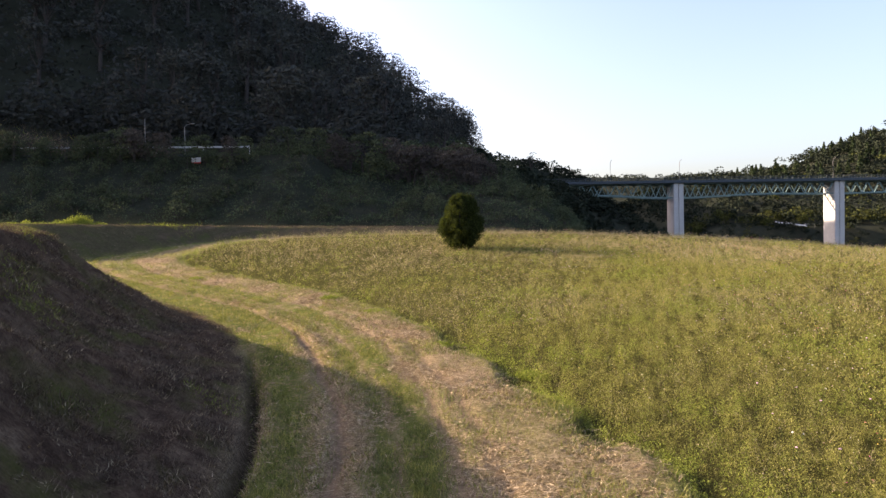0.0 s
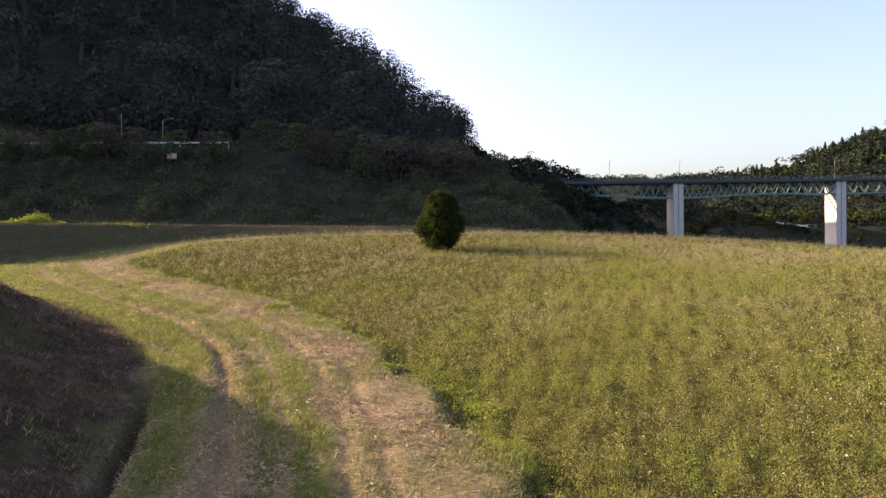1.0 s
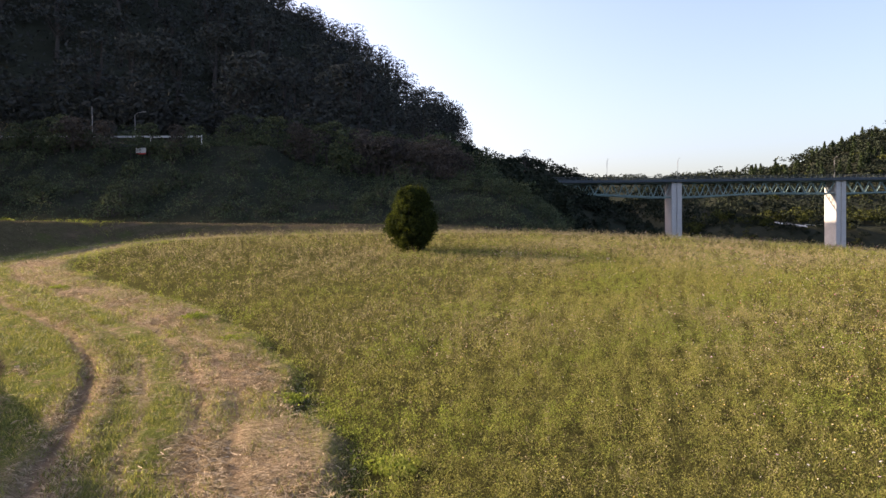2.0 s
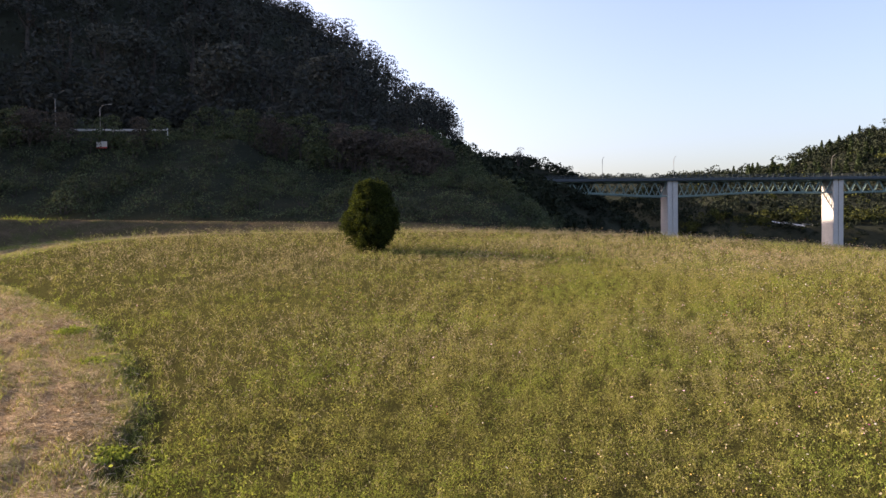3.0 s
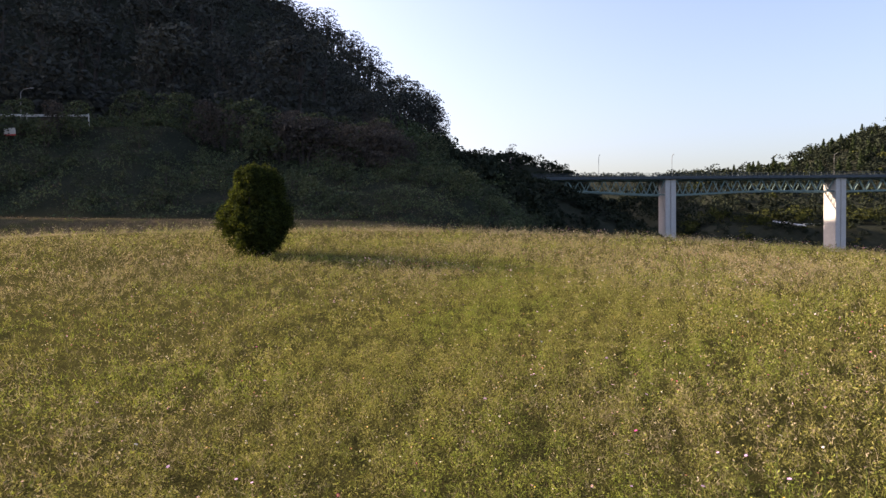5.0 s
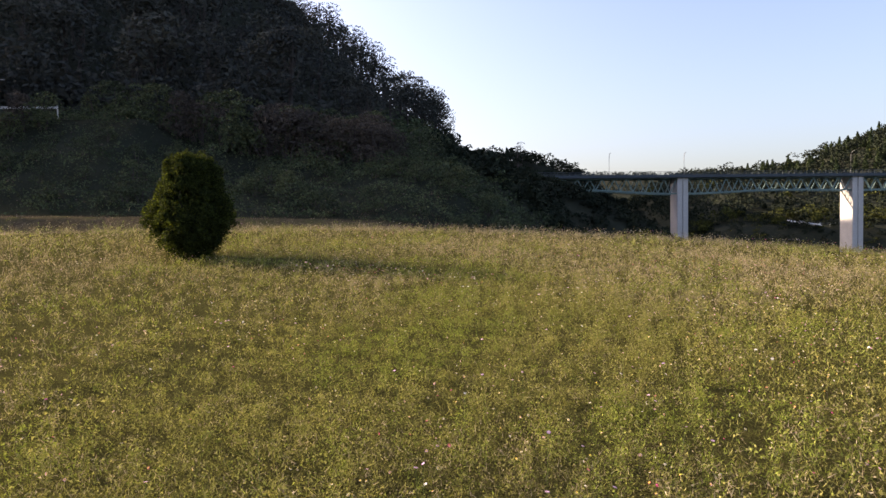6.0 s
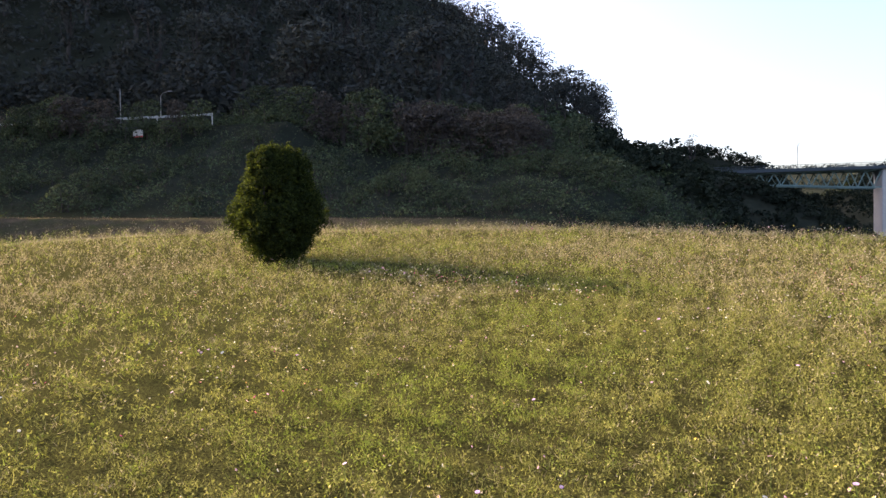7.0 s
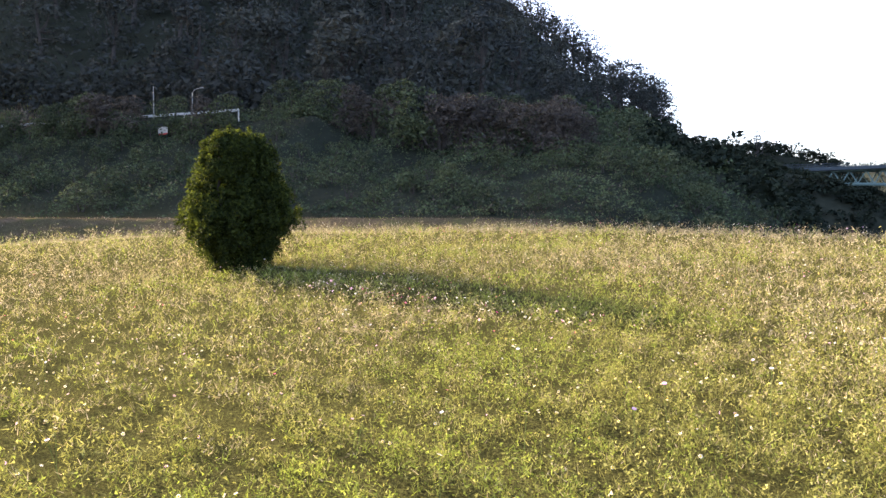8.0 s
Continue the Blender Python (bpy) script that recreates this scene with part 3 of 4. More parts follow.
def build_flowers():
    """Cosmos blossoms: petals round a yellow centre, tilted at random."""
    rng = np.random.default_rng(5)
    pieces = []
    for n, lo, hi, size in ((4200, 0.0, 9.0, 0.0115), (2800, 9.0, 45.0, 0.018)):
        x, y, z, e = meadow_points(n * 8, -12, 45, 5, 48, lo, hi, rng)
        want = sstep(0.0, 0.9, 0.5 + 0.6 * wave_noise(x, y, 1.1, 41, 3) + 0.025 * (x - 6)) * sstep(0.5, 3, e)
        keep = rng.random(len(x)) < want
        x, y, z = x[keep][:n], y[keep][:n], z[keep][:n]
        # a drift of white blossoms along the foot of the bush's shadow
        u = rng.uniform(0, 1, 45)
        dx, dy = 4.4 + 4.6 * u, 33.0 - 2.0 * u + rng.normal(0, 0.2, 45)
        x, y = np.append(x, dx), np.append(y, dy)
        z = np.append(z, land_z(dx, dy))
        m = len(x)
        c = np.column_stack((x, y, z + rng.uniform(0.25, 0.42, m)))
        nrm = rng.normal(size=(m, 3)) * 0.6 + np.array([0.1, -0.3, 0.9])
        nrm /= np.linalg.norm(nrm, axis=1)[:, None]
        u = np.cross(nrm, rng.normal(size=(m, 3)))
        u /= np.linalg.norm(u, axis=1)[:, None]
        w = np.cross(nrm, u)
        r = size * rng.uniform(0.6, 1.1, m)
        hue = rng.random(m) + 0.25 * wave_noise(x, y, 0.8, 43)
        pick = np.where(hue < 0.62, 0, np.where(hue < 0.93, 1, 2))
        for k in range(6):
            a0, a1, a2 = (2 * np.pi * (k + d) / 6 for d in (-0.42, 0, 0.42))
            ray = lambda a, s: c + (u * math.cos(a) + w * math.sin(a)) * (r * s)[:, None]
            v = np.stack((ray(a1, 0.15) - nrm * 0.004, ray(a0, 0.85), ray(a1, 1.0) + nrm * 0.004, ray(a2, 0.85)), 1).reshape(-1, 3)
            pieces.append((v, np.arange(m)[:, None] * 4 + np.array([0, 1, 2, 3]), None, pick))
        v = np.stack((c + u * 0.008 + nrm * 0.004, c + w * 0.008 + nrm * 0.004, c - u * 0.008 + nrm * 0.004, c - w * 0.008 + nrm * 0.004), 1).reshape(-1, 3)
        pieces.append((v, np.arange(m)[:, None] * 4 + np.array([0, 1, 2, 3]), None, np.full(m, 3)))
    stuff("cosmos_flowers", pieces, [M_PETAL_W, M_PETAL_P, M_PETAL_M, M_CENTRE], "scattered white, pale pink and magenta cosmos flowers in the meadow", "flowers")


def make_cosmos(rng, petal, label):
    """One cosmos: a bent stem, eight notched petals and a yellow centre."""
    plant = tagged(new("cosmos_flower"), label, "flower", "cosmos in the meadow")
    bm = bmesh.new()
    tube(bm, [(0.05, 0.02, -0.05), (0.03, 0.01, 0.15), (0.01, 0, 0.3), (0, 0, 0.4)], [0.003, 0.0025, 0.002, 0.002], 5)
    part("stem", bm, M_STEM, plant)
    bm = bmesh.new()
    tilt = pose(0, 0, 0.4, rng.uniform(10, 40), 0, rng.uniform(0, 360))
    for k in range(8):
        a = k * math.pi / 4
        pts = [(0.15, 0, 0.0), (0.55, -0.3, 0.12), (0.95, -0.3, 0.1), (0.9, 0.0, 0.12), (0.95, 0.3, 0.1), (0.55, 0.3, 0.12)]
        vs = [bm.verts.new(tilt @ Vector(((x * math.cos(a) - y * math.sin(a)) * 0.024, (x * math.sin(a) + y * math.cos(a)) * 0.024, z * 0.024))) for x, y, z in pts]
        bm.faces.new(vs)
    part("blossom", bm, petal, plant)
    bm = bmesh.new()
    bmesh.ops.create_icosphere(bm, subdivisions=1, radius=0.006, matrix=tilt @ Matrix.Diagonal((1, 1, 0.6, 1)))
    part("centre", bm, M_CENTRE, plant, "yellow flower centre")
    return plant


def build_near_cosmos():
    rng = np.random.default_rng(59)
    kinds = [make_cosmos(rng, m, l) for m, l in ((M_PETAL_W, "white cosmos flower on a thin green stem"), (M_PETAL_W, "white cosmos flower on a thin green stem"), (M_PETAL_P, "pale pink cosmos flower on a thin green stem"), (M_PETAL_P, "pale pink cosmos flower on a thin green stem"), (M_PETAL_M, "magenta cosmos flower on a thin green stem"))]
    x, y, z, e = meadow_points(9000, 2, 17, 9, 31, 0.0, 6.0, rng)
    want = sstep(0.2, 0.9, 0.4 + 0.6 * wave_noise(x, y, 1.5, 41, 3) + 0.05 * (x - 7)) * sstep(0.6, 2, e)
    keep = np.flatnonzero(rng.random(len(x)) < want)[:240]
    for i in keep:
        k = rng.choice(5, p=(0.17, 0.15, 0.32, 0.26, 0.1))
        c = copy_thing(kinds[k], pose(x[i], y[i], z[i] + rng.uniform(-0.12, 0.02), rng.uniform(-8, 8), rng.uniform(-8, 8), rng.uniform(0, 360)))
        s = rng.uniform(0.5, 0.8)
        c.scale = (s, s, rng.uniform(0.8, 1.05))
    retire(kinds)


def build_track_grass():
    """Cut straw and short green grass on the mown track."""
    rng = np.random.default_rng(17)
    pieces = []
    x, y = scatter(900000, -18, 4, 7, 40, rng)
    z, marks, e, f, b = land(x, y)
    keep = (e > -0.2) & (f < 0.05) & (b < 0.1)
    keep &= rng.random(len(x)) < np.clip(1.25 - 0.032 * y, 0.1, 1)
    x, y, z, e = x[keep], y[keep], z[keep], e[keep]
    g, rut = marks["green"][keep], marks["rut"][keep]
    thick = 0.5 + 0.5 * wave_noise(x, y, 2.4, 51, 3)
    r = rng.random(len(x))
    green = (r < 0.25 + 0.65 * g) & (rng.random(len(x)) > 0.8 * rut) & (thick + 0.3 * g > 0.35)
    far = 1 + 0.035 * np.maximum(y - 8, 0)
    s = green
    p = np.column_stack((x, y, z))
    v, t = tips(p[s], rng.uniform(0.03, 0.1, s.sum()) * (0.6 + 0.8 * thick[s]), 0.011 * far[s], rng.uniform(0.2, 1.2, s.sum()), rng)
    pieces.append((v, None, t, np.zeros(s.sum(), int)))
    s = ~green & (rng.random(len(x)) > 0.45 * rut) & (rng.random(len(x)) < 0.2 + 0.6 * (1 - thick))
    p = p[s]
    n = len(p)
    a = rng.normal(0.5, 0.9, n)
    d = np.column_stack((np.cos(a), np.sin(a), rng.normal(0, 0.22, n))) * (rng.uniform(0.012, 0.05, n) * far[s] ** 0.6)[:, None]
    c = np.column_stack((-np.sin(a), np.cos(a), rng.normal(0, 0.6, n))) * (0.0027 * far[s])[:, None]
    p = p + np.column_stack((np.zeros(n), np.zeros(n), rng.uniform(0.005, 0.05, n)))
    v = np.stack((p - d - c, p - d + c, p + d + c, p + d - c), 1).reshape(-1, 3)
    pieces.append((v, np.arange(n)[:, None] * 4 + np.array([0, 1, 2, 3]), None, np.ones(n, int)))
    # tufts of raked straw and grass, thicker beside the ruts
    x, y = scatter(60000, -13, 4, 7.5, 30, rng)
    z, marks, e, f, b = land(x, y)
    g = -f
    want = 0.25 + 0.75 * np.exp(-((g - 1.7) / 0.2) ** 2) + 0.5 * np.exp(-((g - 1.05) / 0.15) ** 2) + 0.6 * np.exp(-((e - 0.6) / 0.4) ** 2)
    keep = (e > -0.1) & (f < -0.1) & (rng.random(len(x)) < want) & (rng.random(len(x)) < 1.3 - 0.035 * y) & (marks["rut"] < 0.6)
    x, y, z = x[keep], y[keep], z[keep]
    gr = marks["green"][keep]
    k = np.repeat(np.arange(len(x)), 11)
    n = len(k)
    a = rng.uniform(0, 2 * np.pi, n)
    r = 0.07 * np.sqrt(rng.random(n))
    p = np.column_stack((x[k] + r * np.cos(a), y[k] + r * np.sin(a), z[k]))
    v, t = tips(p, rng.uniform(0.02, 0.075, n), 0.009 * (1 + 0.02 * y[k]), rng.uniform(0.3, 2.0, n), rng, a + rng.normal(0, 0.6, n))
    pieces.append((v, None, t, np.where(rng.random(len(x)) < 0.1 + 0.75 * gr, 0, 1)[k]))
    stuff("track_grass", pieces, [M_SHORT, M_STRAW], "mown straw and short green grass on the track", "grass")


def build_bank_grass():
    """Dead and green grass on the mound and the far bank."""
    rng = np.random.default_rng(19)
    pieces = []
    x, y = scatter(230000, -12, -2, 8, 26, rng)
    x2, y2 = scatter(110000, -40, 36, 30, 56, rng)
    x, y = np.append(x, x2), np.append(y, y2)
    z, marks, e, f, b = land(x, y)
    keep = ((f > 0.1) & (f < 9)) | ((b > -0.1) & (b < 4.5))
    x, y, z, f = x[keep], y[keep], z[keep], f[keep]
    tuft = 0.5 + 0.5 * wave_noise(x, y, 3.0, 61, 3)
    lush = wave_noise(x, y, 0.9, 62, 3) > 0.45
    crest = (np.abs(y - 42.2) < 1.0) & (x < -15) & (x > -32)
    p = np.column_stack((x, y, z))
    far = 1 + 0.03 * np.maximum(y - 8, 0)
    n = len(p)
    v, t = tips(p, rng.uniform(0.03, 0.1, n) * (0.4 + tuft) * (1 + 2.0 * crest), 0.008 * far, rng.uniform(0.5, 1.8, n), rng)
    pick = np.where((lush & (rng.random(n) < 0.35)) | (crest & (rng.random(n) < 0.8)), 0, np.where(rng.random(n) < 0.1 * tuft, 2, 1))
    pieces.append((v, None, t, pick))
    # heaps of mown grass lying over the mound in swaths
    x, y = scatter(30000, -11, -2.6, 7, 24, rng)
    z, marks, e, f, b = land(x, y)
    swath = 0.5 + 0.5 * np.sin(5.2 * f + 1.5 * wave_noise(x, y, 0.8, 63, 2))
    keep = (f > 0.15) & (f < 7) & (rng.random(len(x)) < 0.12 + 0.75 * swath * (0.5 + 0.5 * wave_noise(x, y, 2.2, 64, 2)))
    x, y, z = x[keep], y[keep], z[keep]
    k = np.repeat(np.arange(len(x)), 8)
    n = len(k)
    a = rng.uniform(0, 2 * np.pi, n)
    r = 0.09 * np.sqrt(rng.random(n))
    p = np.column_stack((x[k] + r * np.cos(a), y[k] + r * np.sin(a), z[k] + 0.02))
    v, t = tips(p, rng.uniform(0.02, 0.07, n), 0.008 * (1 + 0.02 * y[k]), rng.uniform(0.5, 2.2, n), rng, a + rng.normal(0, 0.6, n))
    pieces.append((v, None, t, np.where(rng.random(len(x)) < 0.1, 2, 1)[k]))
    # pale grass on the cut above the hill road
    x, y = scatter(30000, -64, -25, 63.8, 84, rng)
    keep = y < 71.5 + 0.25 * np.maximum(-26 - x, 0)
    x, y = x[keep], y[keep]
    n = len(x)
    p = np.column_stack((x, y, land_z(x, y)))
    v, t = tips(p, rng.uniform(0.15, 0.5, n), 0.05 * rng.uniform(0.5, 1.5, n), rng.uniform(0.3, 1.6, n), rng)
    pieces.append((v, None, t, np.where(rng.random(n) < 0.04, 2, np.where(rng.random(n) < 0.12, 0, 1))))
    stuff("bank_grass", pieces, [M_LUSH, M_DEAD, M_STRAW], "dry brown mown grass with green patches on the earth banks", "grass")


# ---- woody plants ----
def crown_mesh(name, lobes, leaf, rng, mat, inner=0.25):
    """Leaves spread over a cluster of lobes (centre, radii, count)."""
    ps = []
    for c, r, n in lobes:
        d = rng.normal(size=(n, 3))
        d /= np.linalg.norm(d, axis=1)[:, None]
        d[:, 2] = np.where(d[:, 2] < -0.5, -d[:, 2], d[:, 2])
        ps.append(np.asarray(c) + d * np.asarray(r) * (1 - inner * rng.random(n) ** 2)[:, None])
    p = np.concatenate(ps)
    v, q = specks(p, leaf * rng.uniform(0.6, 1.3, len(p)), rng, 0.8)
    return mesh_of(name, v, q, [mat])


def make_tree(rng, h, wide, mat, label, n_lobes=16, leaf=0.265, count=48):
    """A broadleaf tree: tapered trunk with limbs, crown of leaf clumps with gaps."""
    tree = tagged(new("tree"), label, "tree", "trees on the hill")
    bm = bmesh.new()
    lean = rng.normal(0, 0.04 * h, 2)
    tube(bm, [(0, 0, -0.6), (lean[0] * 0.3, lean[1] * 0.3, h * 0.25), (lean[0], lean[1], h * 0.55), (lean[0] * 1.2, lean[1] * 1.2, h * 0.85)], [0.035 * h, 0.026 * h, 0.016 * h, 0.004 * h], 7)
    lobes = []
    for k in range(n_lobes):
        a, u = rng.uniform(0, 2 * np.pi), rng.uniform(0, 1) ** 0.8
        rr = wide * (1 - 0.75 * u ** 1.6) * rng.uniform(0.45, 1.0)
        c = (rr * math.cos(a) * 0.72, rr * math.sin(a) * 0.72, h * (0.2 + 0.72 * u))
        r = wide * rng.uniform(0.26, 0.44)
        lobes.append((c, (r, r, r * 0.6), count))
        if k % 2 == 0:
            z0 = h * rng.uniform(0.25, 0.5)
            tube(bm, [(lean[0] * 0.6, lean[1] * 0.6, z0), (c[0] * 0.6, c[1] * 0.6, (z0 + c[2]) / 2), c], [0.011 * h, 0.007 * h, 0.002 * h], 5)
    part("trunk", bm, M_BARK, tree)
    part("crown", crown_mesh("crown", lobes, leaf, rng, mat), None, tree)
    return tree


def make_cedar(rng, h):
    """A slim conifer: whorls of drooping sprays that shorten to a pointed top."""
    tree = tagged(new("cedar_tree"), "dark slim conifer on the far valley side", "tree", "conifers on the far hill")
    bm = bmesh.new()
    tube(bm, [(0, 0, -1), (0, 0, h * 0.5), (0, 0, h)], [0.02 * h, 0.013 * h, 0.002 * h], 6)
    part("trunk", bm, M_BARK, tree)
    lobes = []
    for k in range(22):
        u = k / 21
        r = 0.22 * h * (1 - u) ** 0.85 + 0.12
        for j in range(3):
            a = rng.uniform(0, 2 * np.pi)
            lobes.append(((r * 0.5 * math.cos(a), r * 0.5 * math.sin(a), h * (0.16 + 0.83 * u) + rng.normal(0, 0.1)), (r * 0.6, r * 0.6, 0.035 * h), 11))
    part("crown", crown_mesh("crown", lobes, 0.05 * h, rng, M_CEDAR), None, tree)
    return tree


def make_shrub(rng, h, wide, mat, label, count=44, leaf=0.105, n_lobes=9):
    shrub = tagged(new("shrub"), label, "shrub", "shrubs on the slope")
    bm = bmesh.new()
    lobes = []
    for k in range(n_lobes):
        a, u = rng.uniform(0, 2 * np.pi), rng.uniform(0, 1)
        rr = wide * (1 - 0.6 * u) * rng.uniform(0.3, 0.8)
        c = (rr * math.cos(a), rr * math.sin(a), h * (0.14 + 0.66 * u))
        r = wide * rng.uniform(0.28, 0.45)
        lobes.append((c, (r, r, r * 0.8), count))
        if k < 5:
            tube(bm, [(0.1 * math.cos(a), 0.1 * math.sin(a), -0.3), (c[0] * 0.5, c[1] * 0.5, c[2] * 0.6), c], [0.03 * h, 0.02 * h, 0.006 * h], 5)
    part("trunk", bm, M_BARK, shrub)
    part("crown", crown_mesh("crown", lobes, leaf, rng, mat), None, shrub)
    return shrub


def build_bush():
    """The dense egg-shaped conifer bush that stands alone in the meadow."""
    rng = np.random.default_rng(3)
    bx, by = 1.0, 36.05
    bz = float(land_z(np.array([bx]), np.array([by]))[0])
    bush = tagged(new("bush"), "dense dark green egg-shaped conifer bush standing alone in the meadow", "bush")
    bush.matrix_basis = pose(bx, by, bz - 0.02, 0, 0, 70)
    bm = bmesh.new()
    for k in range(6):
        a = k * 1.1
        tube(bm, [(0.08 * math.cos(a), 0.08 * math.sin(a), -0.1), (0.25 * math.cos(a), 0.2 * math.sin(a), 0.7), (0.5 * math.cos(a), 0.35 * math.sin(a), 1.7), (0.3 * math.cos(a), 0.2 * math.sin(a), 2.6)], [0.07, 0.05, 0.03, 0.01], 6)
    part("trunk", bm, M_BARK, bush)
    lobes = []
    prof_u, prof_r = [0.0, 0.07, 0.2, 0.34, 0.5, 0.7, 0.9, 0.96, 1.0], [0.42, 0.7, 1.03, 1.3, 1.17, 0.94, 0.7, 0.5, 0.22]
    H = 2.9

    def skin(a, u):
        """Radius of the uneven outline: upright bulges, no two sides alike."""
        return np.interp(u, prof_u, prof_r) * (1 + 0.07 * math.sin(3 * a + 5 * u + 1.0) + 0.05 * math.sin(7 * a - 4 * u))

    for k in range(430):
        u, a = rng.uniform(0.02, 0.985), rng.uniform(0, 2 * np.pi)
        s = rng.uniform(0.1, 0.22)
        r = max(skin(a, u) * rng.uniform(0.8, 1.02) - 0.8 * s, 0.05)
        lobes.append(((r * math.cos(a), r * math.sin(a), H * u - 0.6 * s * u), (s, s, s * 1.35), 110))
    # upright sprays that break the outline
    for k in range(110):
        u, a = rng.uniform(0.3, 1.0), rng.uniform(0, 2 * np.pi)
        r = skin(a, u) * rng.uniform(0.82, 1.0)
        lobes.append(((r * math.cos(a), r * math.sin(a), H * u), (0.05, 0.05, rng.uniform(0.1, 0.2)), 26))
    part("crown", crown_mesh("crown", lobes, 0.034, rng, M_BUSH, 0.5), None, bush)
    inner = []
    for k in range(230):
        u, a = rng.uniform(0.04, 0.95), rng.uniform(0, 2 * np.pi)
        r = skin(a, u) * 0.72 * rng.uniform(0.1, 1) ** 0.5
        inner.append(((r * math.cos(a), r * math.sin(a), H * (0.04 + 0.9 * u)), (0.2, 0.2, 0.24), 60))
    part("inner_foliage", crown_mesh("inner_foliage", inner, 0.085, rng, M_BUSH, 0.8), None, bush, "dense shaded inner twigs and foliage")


def place(ob, x, y, rng, lo=0.8, hi=1.25, sink=0.0):
    z = float(land_z(np.array([x]), np.array([y]))[0]) - sink
    s = rng.uniform(lo, hi)
    c = copy_thing(ob, pose(x, y, z, 0, 0, rng.uniform(0, 360)))
    c.scale = (s * rng.uniform(0.9, 1.1), s * rng.uniform(0.9, 1.1), s)
    return c


def retire(obs):
    """Remove the patterns from which copies were made."""
    for ob in obs:
        for o in (*ob.children_recursive, ob):
            bpy.data.objects.remove(o)


def below_skyline(x, y, top):
    """Whether a tree stays under the crest's line of trees as the meadow sees it."""
    from_track = np.interp(x / y, [-0.26, -0.225, -0.094, -0.062, -0.031, 0.04, 0.052], [0.9, 0.335, 0.285, 0.25, 0.215, 0.185, 0.1])
    a = (x - 9.75) / (y - 23.9)
    from_field = np.interp(a, [-0.38, -0.34, -0.186, -0.149, -0.112, -0.04, -0.015], [0.9, 0.4, 0.33, 0.293, 0.256, 0.22, 0.15])
    return (top - 2.5) / y < from_track - 0.006 and (top - 2.5) / (y - 23.9) < from_field - 0.006


def build_forest():
    rng = np.random.default_rng(23)
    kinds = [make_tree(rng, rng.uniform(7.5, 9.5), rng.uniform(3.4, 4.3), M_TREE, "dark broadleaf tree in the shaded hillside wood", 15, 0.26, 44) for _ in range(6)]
    for gx in np.arange(-112, 12, 5.8):
        for gy in np.arange(73, 146, 6.4):
            x, y = gx + rng.uniform(-2.7, 2.7), gy + rng.uniform(-3.0, 3.0)
            if x < -0.72 * y - 8:
                continue
            if (y < 80 and x > -8) or x + 3.6 > 0.051 * y or y < 75 + 0.25 * min(max(-26 - x, 0), 20):
                continue
            z = float(land_z(np.array([x]), np.array([y]))[0])
            if below_skyline(x, y, z + 8.8):
                place(kinds[rng.integers(6)], x, y, rng, 0.85, 1.2, 0.4)
            elif below_skyline(x, y, z + 6.5):
                place(kinds[rng.integers(6)], x, y, rng, 0.62, 0.72, 0.4)
    # the broad crowns along the crest
    crest = [make_tree(rng, 9.6, 4.9, M_TREE, "broad dark tree with spreading boughs on the hill's crest", 26, 0.24, 46) for _ in range(4)]
    for k in range(34):
        x = 5.0 - 1.95 * k + rng.uniform(-0.7, 0.7)
        y = 151.0 + rng.uniform(-3.5, 3.5)
        place(crest[rng.integers(4)], x, y, rng, 0.85, 1.15, 0.3)
    for x, y, s in ((4.6, 151.5, 1.1), (5.4, 150.0, 0.95), (1.6, 149.0, 1.0), (7.6, 148.0, 0.55), (6.4, 146.5, 0.5), (4.6, 145.5, 0.55), (9.2, 147.5, 0.35), (2.4, 144.5, 0.6)):
        place(crest[rng.integers(4)], x, y, rng, s, s, 0.3)
    retire(crest)
    # an airy tree of its own on the skyline of the spur
    x, y = 25.9, 199.0
    z = float(land_z(np.array([x]), np.array([y]))[0])
    lone = make_tree(rng, 27.0 - z, 0.2 * (27.0 - z) + 0.8, M_TREE, "small airy tree standing above the skyline of the spur", 12, 0.16, 60)
    lone.matrix_basis = pose(x, y, z)
    retire(kinds)
    x, y = scatter(45000, -112, -2, 69, 150, rng)
    x2, y2 = scatter(22000, -70, -6, 68.5, 78, rng)
    x, y = np.append(x, x2), np.append(y, y2)
    z = land_z(x, y)
    keep = (y < 150) & (y > 70.5 + 0.25 * np.clip(-26 - x, 0, 20)) & (x < 0.045 * y)
    p = np.column_stack((x, y, z + rng.uniform(0, 6.5, len(x)) * (0.5 + 0.5 * wave_noise(x, y, 0.5, 75)) + 0.2))[keep]
    v, q = specks(p, 0.3 * rng.uniform(0.5, 1.4, len(p)), rng, 0.7)
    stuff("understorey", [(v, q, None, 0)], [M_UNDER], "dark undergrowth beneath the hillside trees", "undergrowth")


